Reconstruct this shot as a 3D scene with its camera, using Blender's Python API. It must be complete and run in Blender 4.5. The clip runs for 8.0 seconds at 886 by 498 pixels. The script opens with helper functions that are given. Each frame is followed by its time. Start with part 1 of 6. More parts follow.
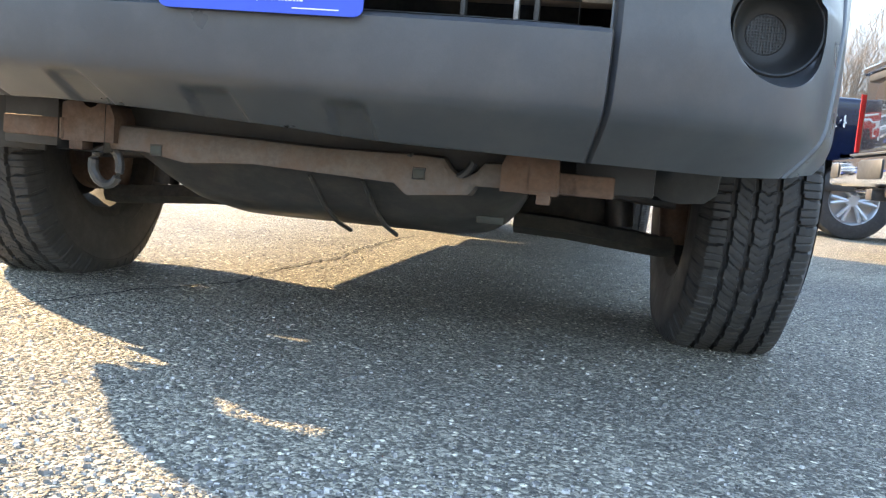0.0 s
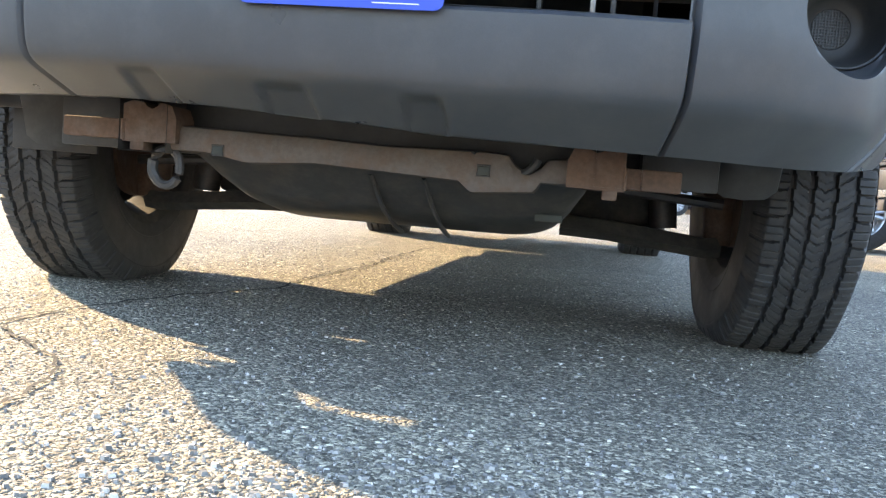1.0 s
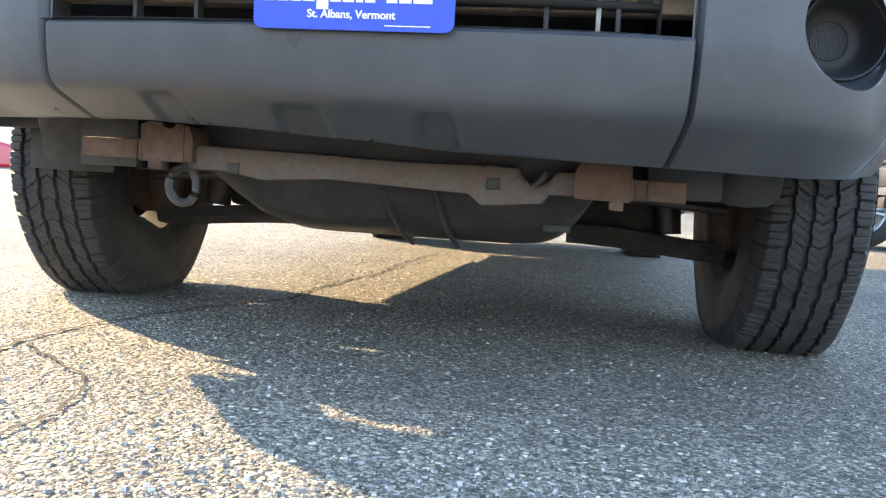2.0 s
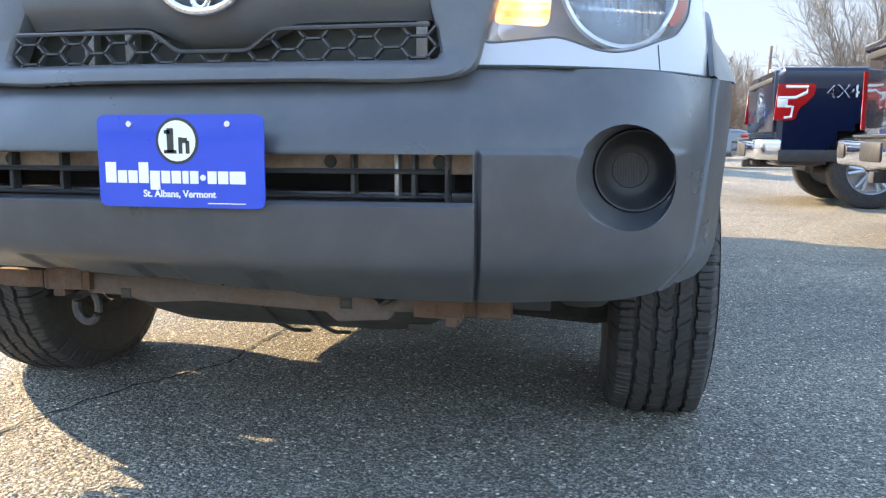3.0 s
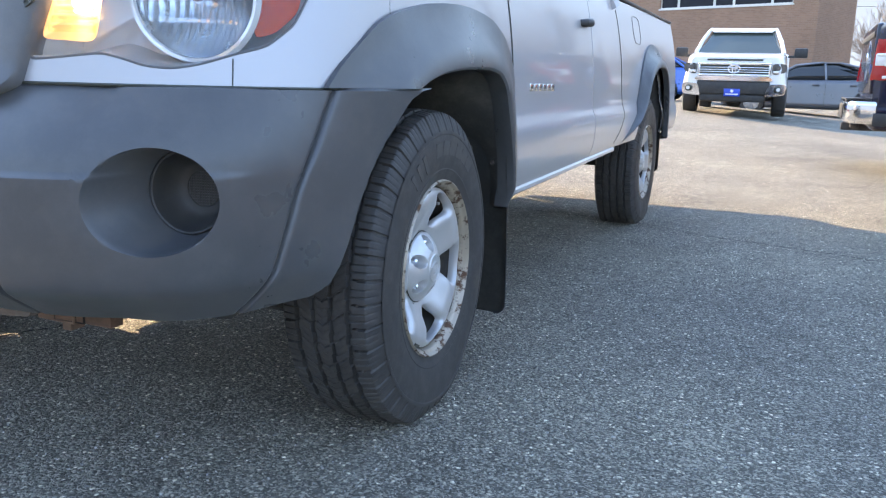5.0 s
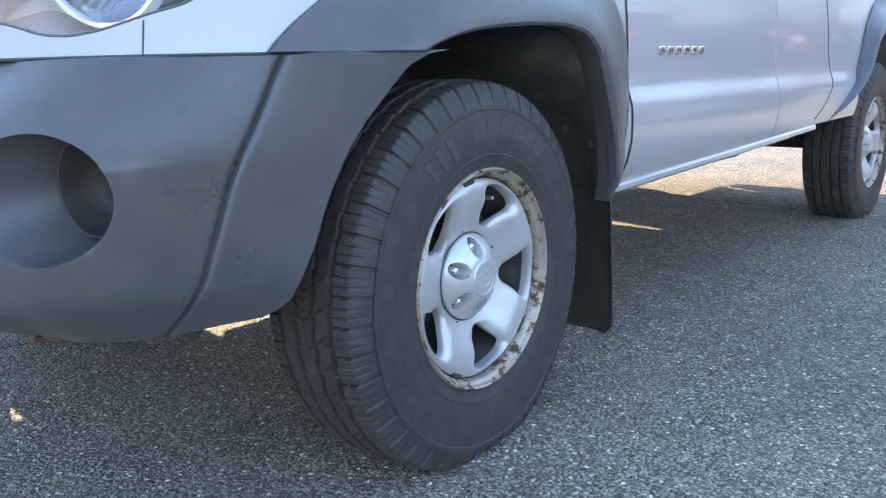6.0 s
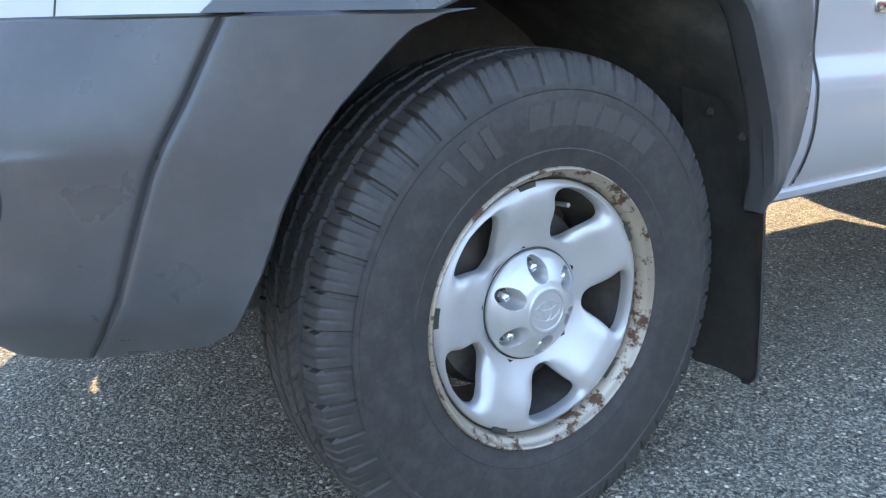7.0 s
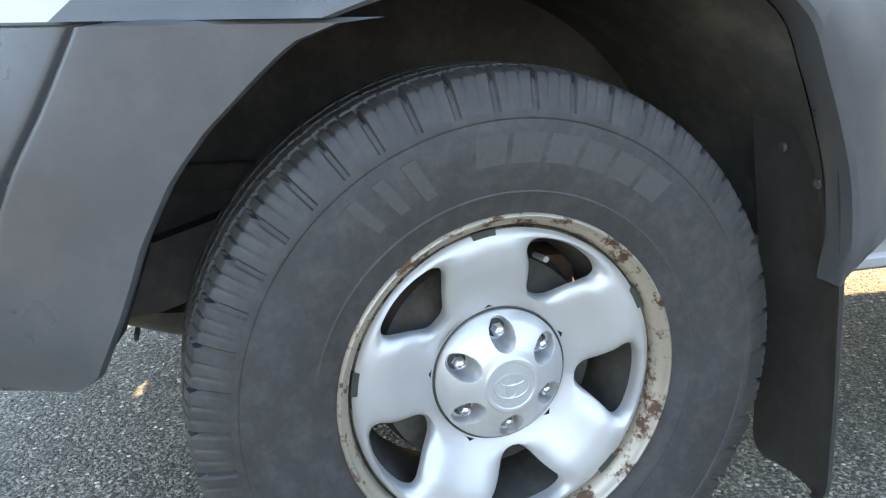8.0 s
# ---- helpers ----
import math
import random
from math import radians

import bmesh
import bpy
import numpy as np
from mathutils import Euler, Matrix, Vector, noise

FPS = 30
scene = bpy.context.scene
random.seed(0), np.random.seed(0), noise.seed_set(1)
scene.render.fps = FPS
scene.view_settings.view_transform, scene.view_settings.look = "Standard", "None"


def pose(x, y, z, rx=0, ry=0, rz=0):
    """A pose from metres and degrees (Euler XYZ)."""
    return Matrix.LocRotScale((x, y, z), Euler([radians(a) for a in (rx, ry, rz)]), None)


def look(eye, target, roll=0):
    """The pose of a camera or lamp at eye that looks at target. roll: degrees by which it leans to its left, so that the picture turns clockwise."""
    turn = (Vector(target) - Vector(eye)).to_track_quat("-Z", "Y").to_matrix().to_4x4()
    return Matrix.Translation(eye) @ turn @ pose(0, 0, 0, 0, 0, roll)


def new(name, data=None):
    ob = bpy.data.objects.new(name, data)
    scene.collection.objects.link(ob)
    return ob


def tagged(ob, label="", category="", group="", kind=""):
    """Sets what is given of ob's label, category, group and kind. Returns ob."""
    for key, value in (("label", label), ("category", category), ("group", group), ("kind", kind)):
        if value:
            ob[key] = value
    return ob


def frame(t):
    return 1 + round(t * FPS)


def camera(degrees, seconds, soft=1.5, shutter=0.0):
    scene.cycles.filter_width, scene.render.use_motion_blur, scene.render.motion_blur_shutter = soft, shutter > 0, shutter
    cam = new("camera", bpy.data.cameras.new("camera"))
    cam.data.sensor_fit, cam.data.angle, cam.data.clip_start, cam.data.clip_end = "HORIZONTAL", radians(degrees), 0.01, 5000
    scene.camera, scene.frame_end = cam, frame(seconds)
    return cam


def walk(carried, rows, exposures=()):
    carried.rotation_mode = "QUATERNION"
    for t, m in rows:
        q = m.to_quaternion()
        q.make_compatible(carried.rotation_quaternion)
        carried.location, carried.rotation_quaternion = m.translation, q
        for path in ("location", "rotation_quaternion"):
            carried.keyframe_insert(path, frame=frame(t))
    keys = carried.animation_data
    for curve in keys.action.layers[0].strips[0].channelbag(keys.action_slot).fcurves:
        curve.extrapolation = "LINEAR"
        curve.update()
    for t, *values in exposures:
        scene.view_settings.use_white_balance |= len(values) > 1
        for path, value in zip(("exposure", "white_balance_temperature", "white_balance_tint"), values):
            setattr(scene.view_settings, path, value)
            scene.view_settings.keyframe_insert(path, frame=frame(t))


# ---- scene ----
cam = camera(57.6, 8.0, 1.25)
PATH = [
    (0, (0.485, -1.144, 0.364), (0.173, 0.822, 0.169), 5.0),
    (0.5, (0.436, -1.153, 0.324), (0.132, 0.815, 0.145), 5.0),
    (1, (0.368, -1.168, 0.315), (0.06, 0.803, 0.167), 4.6),
    (1.2, (0.344, -1.179, 0.307), (0.038, 0.793, 0.171), 4.4),
    (2.3, (0.368, -1.231, 0.375), (0.036, 0.736, 0.226), 2.7),
    (2.5, (0.442, -1.251, 0.444), (0.089, 0.711, 0.283), 1.9),
    (3, (0.742, -1.281, 0.684), (0.327, 0.658, 0.422), 0.2),
    (3.5, (1.049, -1.3, 0.835), (0.526, 0.6, 0.499), -0.2),
    (4, (1.339, -1.264, 0.888), (0.755, 0.62, 0.56), 1.5),
    (4.2, (1.423, -1.22, 0.884), (0.835, 0.665, 0.566), 2.3),
    (5.3, (1.832, -0.702, 0.822), (0.931, 1.027, 0.373), 0.6),
    (5.5, (1.86, -0.572, 0.806), (0.854, 1.098, 0.361), 0.1),
    (6, (1.918, -0.309, 0.79), (0.647, 1.172, 0.352), -1.5),
    (6.5, (1.952, -0.058, 0.794), (0.442, 1.166, 0.323), -2.3),
    (7, (1.884, 0.205, 0.797), (0.226, 1.192, 0.269), -1.3),
    (7.5, (1.896, 0.443, 0.823), (0.151, 1.263, 0.291), -1.0),
    (8, (1.837, 0.617, 0.803), (-0.026, 1.129, 0.288), -0.8),
]
walk(cam, [(t, look(eye, target, roll)) for t, eye, target, roll in PATH], ((0, 3.15, 7200, 14), (2.5, 2.98, 7050, 14), (4, 2.55, 6700, 16), (5.5, 2.84, 6700, 17), (6, 2.96, 6600, 17), (7, 3.15, 6950, 15), (8, 3.48, 8000, 14)))

# ---- light ----
SUN_EL, SUN_DIR = radians(26.2), (-0.886, 0.463)
world = bpy.data.worlds.new("world")
scene.world = world
world.use_nodes = True
wt = world.node_tree
sky = wt.nodes.new("ShaderNodeTexSky")
sky.sky_type, sky.sun_disc, sky.sun_elevation = "NISHITA", False, SUN_EL
sky.sun_rotation = math.atan2(SUN_DIR[0], SUN_DIR[1])
sky.altitude = 2000
sky.air_density, sky.dust_density, sky.ozone_density = 1.6, 0.1, 1.2
wt.links.new(sky.outputs[0], wt.nodes["Background"].inputs[0])
wt.nodes["Background"].inputs[1].default_value = 0.14
sun = new("sun", bpy.data.lights.new("sun", "SUN"))
sun.data.energy, sun.data.angle, sun.data.color = 2.15, radians(0.53), (1.0, 0.78, 0.48)
sun.matrix_basis = look((SUN_DIR[0] * 20, SUN_DIR[1] * 20, 20 * math.tan(SUN_EL)), (0, 0, 0))

# ---- materials ----
def nodes_of(name):
    m = bpy.data.materials.new(name)
    m.use_nodes = True
    return m, m.node_tree.nodes, m.node_tree.links, m.node_tree.nodes["Principled BSDF"]


def ramp(n, l, fac, stops):
    r = n.new("ShaderNodeValToRGB")
    l.new(fac, r.inputs[0])
    e = r.color_ramp.elements
    while len(e) < len(stops):
        e.new(0.5)
    for k, (pos, c) in enumerate(stops):
        e[k].position = pos
        e[k].color = (*c, 1) if len(c) == 3 else c
    return r.outputs[0]


def tex(n, l, kind, scale, detail=4.0, vec=None, rough=0.55):
    t = n.new(kind)
    t.inputs["Scale"].default_value = scale
    if kind == "ShaderNodeTexNoise":
        t.inputs["Detail"].default_value, t.inputs["Roughness"].default_value = detail, rough
    if vec is None:
        vec = n.new("ShaderNodeTexCoord").outputs["Object"]
    l.new(vec, t.inputs["Vector"])
    return t


def mixc(n, l, fac, a, b, mode="MIX"):
    m = n.new("ShaderNodeMix")
    m.data_type, m.blend_type = "RGBA", mode
    for sock, v in ((m.inputs["Factor"], fac), (m.inputs["A"], a), (m.inputs["B"], b)):
        if isinstance(v, (int, float)):
            sock.default_value = v
        elif isinstance(v, tuple):
            sock.default_value = (*v, 1)
        else:
            l.new(v, sock)
    return m.outputs["Result"]


def bumped(n, l, b, height, strength, distance):
    k = n.new("ShaderNodeBump")
    k.inputs["Strength"].default_value, k.inputs["Distance"].default_value = strength, distance
    l.new(height, k.inputs["Height"])
    l.new(k.outputs[0], b.inputs["Normal"])


def mat(name, col, rough=0.6, metal=0.0, var=0.2, scale=6.0, grain=90.0, bump=0.15, dist=0.001, spec=0.5, coat=0.0, dust=None, dusty=0.0, rvar=0.1):
    """A plain surface with broad stains and fine grain, gloss that varies, and dust lying on it in patches."""
    m, n, l, b = nodes_of(name)
    big, fine = tex(n, l, "ShaderNodeTexNoise", scale, 6), tex(n, l, "ShaderNodeTexNoise", grain, 3)
    dark, light = tuple(c * (1 - var) for c in col), tuple(min(1, c * (1 + var)) for c in col)
    c1 = ramp(n, l, big.outputs["Fac"], ((0.3, dark), (0.7, light)))
    c2 = mixc(n, l, 0.35, c1, ramp(n, l, fine.outputs["Fac"], ((0.35, dark), (0.65, light))))
    if dust:
        d = ramp(n, l, tex(n, l, "ShaderNodeTexNoise", scale * 2.3, 8, rough=0.7).outputs["Fac"], ((0.45, (0, 0, 0)), (0.75, (dusty,) * 3)))
        c2 = mixc(n, l, d, c2, dust)
    l.new(c2, b.inputs["Base Color"])
    r = ramp(n, l, big.outputs["Fac"], ((0.3, (max(0.02, rough - rvar),) * 3), (0.7, (min(1, rough + rvar),) * 3)))
    l.new(r, b.inputs["Roughness"])
    b.inputs["Metallic"].default_value = metal
    b.inputs["Specular IOR Level"].default_value = spec
    b.inputs["Coat Weight"].default_value, b.inputs["Coat Roughness"].default_value, b.inputs["Coat IOR"].default_value = coat, 0.02, 1.65
    if bump:
        bumped(n, l, b, fine.outputs["Fac"], bump, dist)
    return m


def glow(name, col, strength, base=0.5):
    m, n, l, b = nodes_of(name)
    g = tex(n, l, "ShaderNodeTexNoise", 60, 2)
    l.new(ramp(n, l, g.outputs["Fac"], ((0.3, tuple(c * 0.7 for c in col)), (0.7, col))), b.inputs["Emission Color"])
    b.inputs["Base Color"].default_value = (*[c * base for c in col], 1)
    b.inputs["Emission Strength"].default_value, b.inputs["Roughness"].default_value = strength, 0.15
    return m


def glass(name, col, rough=0.02, ior=1.45):
    m, n, l, b = nodes_of(name)
    b.inputs["Base Color"].default_value = (*col, 1)
    b.inputs["Transmission Weight"].default_value, b.inputs["Roughness"].default_value, b.inputs["IOR"].default_value = 1.0, rough, ior
    g = tex(n, l, "ShaderNodeTexNoise", 14, 5)
    l.new(ramp(n, l, g.outputs["Fac"], ((0.3, (rough,) * 3), (0.9, (rough + 0.012,) * 3))), b.inputs["Roughness"])
    return m


def tinted_glass():
    """A thin tinted pane: it lets coloured light through and mirrors more at a slant."""
    m, n, l, b = nodes_of("tinted cab glass")
    clear, gloss, mix, fr = n.new("ShaderNodeBsdfTransparent"), n.new("ShaderNodeBsdfGlossy"), n.new("ShaderNodeMixShader"), n.new("ShaderNodeFresnel")
    g = tex(n, l, "ShaderNodeTexNoise", 5, 5)
    l.new(ramp(n, l, g.outputs["Fac"], ((0.3, (0.42, 0.46, 0.45)), (0.7, (0.50, 0.54, 0.53)))), clear.inputs["Color"])
    gloss.inputs["Roughness"].default_value = 0.02
    fr.inputs["IOR"].default_value = 1.5
    l.new(fr.outputs[0], mix.inputs[0])
    l.new(clear.outputs[0], mix.inputs[1])
    l.new(gloss.outputs[0], mix.inputs[2])
    l.new(mix.outputs[0], n["Material Output"].inputs["Surface"])
    n.remove(b)
    return m


def asphalt_mat():
    m, n, l, b = nodes_of("worn asphalt")
    co = n.new("ShaderNodeTexCoord").outputs["Object"]
    warp = tex(n, l, "ShaderNodeTexNoise", 40, 3, co)
    off = n.new("ShaderNodeVectorMath")
    off.operation = "MULTIPLY_ADD"
    l.new(warp.outputs["Color"], off.inputs[0])
    off.inputs[1].default_value = (0.012, 0.012, 0.012)
    l.new(co, off.inputs[2])
    bent = off.outputs[0]
    stone = tex(n, l, "ShaderNodeTexVoronoi", 78, vec=bent)
    small = tex(n, l, "ShaderNodeTexVoronoi", 210, vec=bent)
    broad, mid = tex(n, l, "ShaderNodeTexNoise", 0.7, 6, co), tex(n, l, "ShaderNodeTexNoise", 5, 7, co, 0.7)
    sep = n.new("ShaderNodeSeparateColor")
    l.new(stone.outputs["Color"], sep.inputs[0])
    sep2 = n.new("ShaderNodeSeparateColor")
    l.new(small.outputs["Color"], sep2.inputs[0])
    tar = ramp(n, l, mid.outputs["Fac"], ((0.25, (0.045, 0.044, 0.043)), (0.75, (0.17, 0.164, 0.153))))
    grit = ramp(n, l, sep2.outputs[0], ((0.0, (0.024, 0.024, 0.024)), (0.5, (0.13, 0.127, 0.121)), (0.93, (0.58, 0.56, 0.52))))
    base = mixc(n, l, 0.5, tar, grit)
    chips = ramp(n, l, sep.outputs[0], ((0.0, (0.03, 0.03, 0.031)), (0.4, (0.15, 0.146, 0.139)), (0.75, (0.38, 0.365, 0.33)), (0.96, (0.76, 0.735, 0.68))))
    inside = ramp(n, l, stone.outputs["Distance"], ((0.30, (1, 1, 1)), (0.44, (0, 0, 0))))
    # the tar has worn off in patches, so more stones show there
    worn = n.new("ShaderNodeMath")
    worn.operation = "MULTIPLY_ADD"
    patch = tex(n, l, "ShaderNodeTexNoise", 2.6, 5, co, 0.65)
    l.new(patch.outputs["Fac"], worn.inputs[0])
    worn.inputs[1].default_value = 1.5
    worn.inputs[2].default_value = -0.25
    some = n.new("ShaderNodeMath")
    some.operation = "LESS_THAN"
    l.new(sep.outputs[1], some.inputs[0])
    l.new(worn.outputs[0], some.inputs[1])
    where = mixc(n, l, 1.0, inside, some.outputs[0], "MULTIPLY")
    c = mixc(n, l, where, base, chips)
    stain = ramp(n, l, broad.outputs["Fac"], ((0.3, (1.04, 1.00, 0.90)), (0.7, (1.80, 1.69, 1.40))))
    l.new(mixc(n, l, 1.0, c, stain, "MULTIPLY"), b.inputs["Base Color"])
    l.new(ramp(n, l, where, ((0.0, (0.78,) * 3), (1.0, (0.55,) * 3))), b.inputs["Roughness"])
    b.inputs["Specular IOR Level"].default_value = 0.55
    h = mixc(n, l, 0.35, ramp(n, l, stone.outputs["Distance"], ((0.1, (1, 1, 1)), (0.6, (0, 0, 0)))), ramp(n, l, small.outputs["Distance"], ((0.1, (1, 1, 1)), (0.6, (0, 0, 0)))))
    bumped(n, l, b, h, 1.0, 0.018)
    return m


def brick_mat():
    m, n, l, b = nodes_of("tan brickwork")
    t = n.new("ShaderNodeTexBrick")
    sx, cx, ad = n.new("ShaderNodeSeparateXYZ"), n.new("ShaderNodeCombineXYZ"), n.new("ShaderNodeMath")
    l.new(n.new("ShaderNodeTexCoord").outputs["Object"], sx.inputs[0])
    l.new(sx.outputs[0], ad.inputs[0])
    l.new(sx.outputs[1], ad.inputs[1])
    l.new(ad.outputs[0], cx.inputs[0])
    l.new(sx.outputs[2], cx.inputs[1])
    l.new(cx.outputs[0], t.inputs["Vector"])
    t.inputs["Scale"].default_value = 1.0
    t.inputs["Brick Width"].default_value, t.inputs["Row Height"].default_value, t.inputs["Mortar Size"].default_value = 0.21, 0.07, 0.008
    t.inputs["Color1"].default_value, t.inputs["Color2"].default_value, t.inputs["Mortar"].default_value = (0.28, 0.172, 0.118, 1), (0.23, 0.138, 0.093, 1), (0.27, 0.19, 0.14, 1)
    g = tex(n, l, "ShaderNodeTexNoise", 0.5, 6)
    l.new(mixc(n, l, 1.0, t.outputs["Color"], ramp(n, l, g.outputs["Fac"], ((0.3, (0.85, 0.85, 0.85)), (0.7, (1.1, 1.1, 1.1)))), "MULTIPLY"), b.inputs["Base Color"])
    b.inputs["Roughness"].default_value = 0.9
    bumped(n, l, b, t.outputs["Fac"], -0.5, 0.01)
    return m


def rust_mat(name, col, rust, amount):
    m, n, l, b = nodes_of(name)
    g1, g2 = tex(n, l, "ShaderNodeTexNoise", 26, 10, rough=0.72), tex(n, l, "ShaderNodeTexNoise", 8, 5)
    k = ramp(n, l, g1.outputs["Fac"], ((amount, (0, 0, 0)), (amount + 0.06, (1, 1, 1))))
    clean = ramp(n, l, g2.outputs["Fac"], ((0.3, tuple(c * 0.85 for c in col)), (0.7, col)))
    l.new(mixc(n, l, k, clean, mixc(n, l, g2.outputs["Fac"], rust, tuple(c * 0.35 for c in rust))), b.inputs["Base Color"])
    l.new(ramp(n, l, k, ((0, (0.38,) * 3), (1, (0.9,) * 3))), b.inputs["Roughness"])
    l.new(ramp(n, l, k, ((0, (0.55,) * 3), (1, (0.0,) * 3))), b.inputs["Metallic"])
    bumped(n, l, b, g1.outputs["Fac"], 0.35, 0.002)
    return m


M = {
    "asphalt": asphalt_mat(),
    "crack": mat("tar crack", (0.03, 0.028, 0.026), 0.9, grain=60),
    "brick": brick_mat(),
    "plastic": mat("faded textured plastic", (0.045, 0.049, 0.057), 0.35, var=0.14, scale=5, grain=520, bump=0.25, dist=0.0006, dust=(0.14, 0.135, 0.13), dusty=0.2, spec=0.62),
    "blackplastic": mat("black plastic", (0.022, 0.023, 0.025), 0.5, var=0.2, scale=7, grain=300, bump=0.2, dust=(0.12, 0.115, 0.11), dusty=0.2),
    "greyplastic": mat("grey painted plastic", (0.085, 0.09, 0.1), 0.36, var=0.1, scale=6, grain=420, bump=0.1, dist=0.0005, dust=(0.2, 0.19, 0.18), dusty=0.2),
    "silver": mat("silver paint", (0.32, 0.325, 0.358), 0.45, 0.2, var=0.02, scale=3, grain=900, bump=0, coat=1.0, rvar=0.01),
    "letter": mat("raised rubber lettering", (0.042, 0.042, 0.043), 0.6, var=0.2, scale=20, grain=160),
    "rubber": mat("tyre rubber", (0.024, 0.024, 0.026), 0.62, var=0.25, scale=14, grain=160, bump=0.2, dust=(0.11, 0.105, 0.10), dusty=0.28),
    "flap": mat("mud flap rubber", (0.018, 0.019, 0.02), 0.55, var=0.2, scale=9, grain=120, dust=(0.1, 0.1, 0.1), dusty=0.3),
    "liner": mat("dusty arch liner", (0.03, 0.031, 0.033), 0.62, var=0.25, scale=6, grain=90, bump=0.3, dust=(0.14, 0.135, 0.125), dusty=0.5),
    "rim": rust_mat("silver wheel paint", (0.47, 0.48, 0.505), (0.13, 0.06, 0.03), 0.685),
    "rimlip": rust_mat("worn wheel lip", (0.35, 0.31, 0.26), (0.10, 0.05, 0.028), 0.515),
    "cap": mat("silver cap paint", (0.46, 0.475, 0.5), 0.34, 0.6, var=0.05, scale=20, grain=300, bump=0, rvar=0.03),
    "chrome": mat("chrome", (0.82, 0.83, 0.85), 0.07, 1.0, var=0.04, bump=0, rvar=0.03),
    "steel": mat("dull steel", (0.3, 0.3, 0.3), 0.45, 0.8, var=0.2, scale=20),
    "rust": mat("rusty steel", (0.105, 0.062, 0.043), 0.85, 0.1, var=0.4, scale=9, grain=120, bump=0.4, dust=(0.2, 0.16, 0.135), dusty=0.5),
    "beam": mat("dusty steel", (0.4, 0.32, 0.25), 0.8, 0.2, var=0.25, scale=8, grain=120, bump=0.3, dust=(0.2, 0.1, 0.055), dusty=0.6),
    "member": mat("dusty rust-stained steel", (0.135, 0.112, 0.1), 0.8, 0.2, var=0.3, scale=8, grain=120, bump=0.3, dust=(0.13, 0.075, 0.05), dusty=0.8),
    "under": mat("grimy underbody", (0.035, 0.034, 0.033), 0.75, var=0.4, scale=8, grain=80, bump=0.4, dust=(0.14, 0.12, 0.1), dusty=0.5),
    "blackmetal": mat("black painted steel", (0.03, 0.03, 0.032), 0.42, var=0.3, scale=8, grain=80, dust=(0.16, 0.13, 0.11), dusty=0.5),
    "lens": glass("clear lamp lens", (0.9, 0.93, 0.96), 0.03),
    "amberlens": glass("amber lens", (1.0, 0.76, 0.48)),
    "orange": mat("orange reflector", (0.5, 0.045, 0.003), 0.5, var=0.15, scale=60, grain=400, bump=0.4, spec=0.2),
    "reflector": mat("lamp reflector", (0.48, 0.52, 0.57), 0.24, 1.0, var=0.06, scale=30, bump=0.0, rvar=0.05),
    "housing": mat("lamp housing", (0.66, 0.70, 0.76), 0.22, 0.3, var=0.03, scale=20, bump=0.02, rvar=0.02),
    "bulb": glow("lit amber bulb", (1.0, 0.72, 0.42), 3.5),
    "amberglow": mat("amber reflector", (0.8, 0.52, 0.26), 0.4, 0.3, var=0.1, scale=40, grain=300, bump=0.5, dist=0.002),
    "plate": mat("blue plate", (0.012, 0.06, 0.5), 0.35, var=0.06, scale=10, grain=60, bump=0.02, coat=0.3),
    "white": mat("white paint", (0.8, 0.8, 0.8), 0.5, var=0.04, bump=0.05),
    # ink, and the shade inside drawn-on holes, slots, recesses and gaps
    "dark": mat("dark ink and gap shade", (0.03, 0.035, 0.03), 0.5, var=0.1, bump=0.0),
    "cabglass": tinted_glass(),
    "window": mat("tinted glass", (0.012, 0.014, 0.016), 0.05, var=0.1, bump=0, spec=0.9, rvar=0.02),
}

# ---- mesh helpers ----
def cr(pts, n):
    """A smooth curve of n points through pts, with its lengths."""
    p = np.array(pts, float)
    t = np.r_[0, np.cumsum(np.linalg.norm(np.diff(p, axis=0), axis=1))]
    m = np.gradient(p, t, axis=0)
    s = np.linspace(0, t[-1], n)
    i = np.clip(np.searchsorted(t, s) - 1, 0, len(t) - 2)
    h, q = (t[i + 1] - t[i])[:, None], ((s - t[i]) / (t[i + 1] - t[i]))[:, None]
    return s, (2 * q**3 - 3 * q**2 + 1) * p[i] + (q**3 - 2 * q**2 + q) * h * m[i] + (3 * q**2 - 2 * q**3) * p[i + 1] + (q**3 - q**2) * h * m[i + 1]


def sstep(a, b, x):
    q = np.clip((x - a) / (b - a), 0, 1)
    return q * q * (3 - 2 * q)


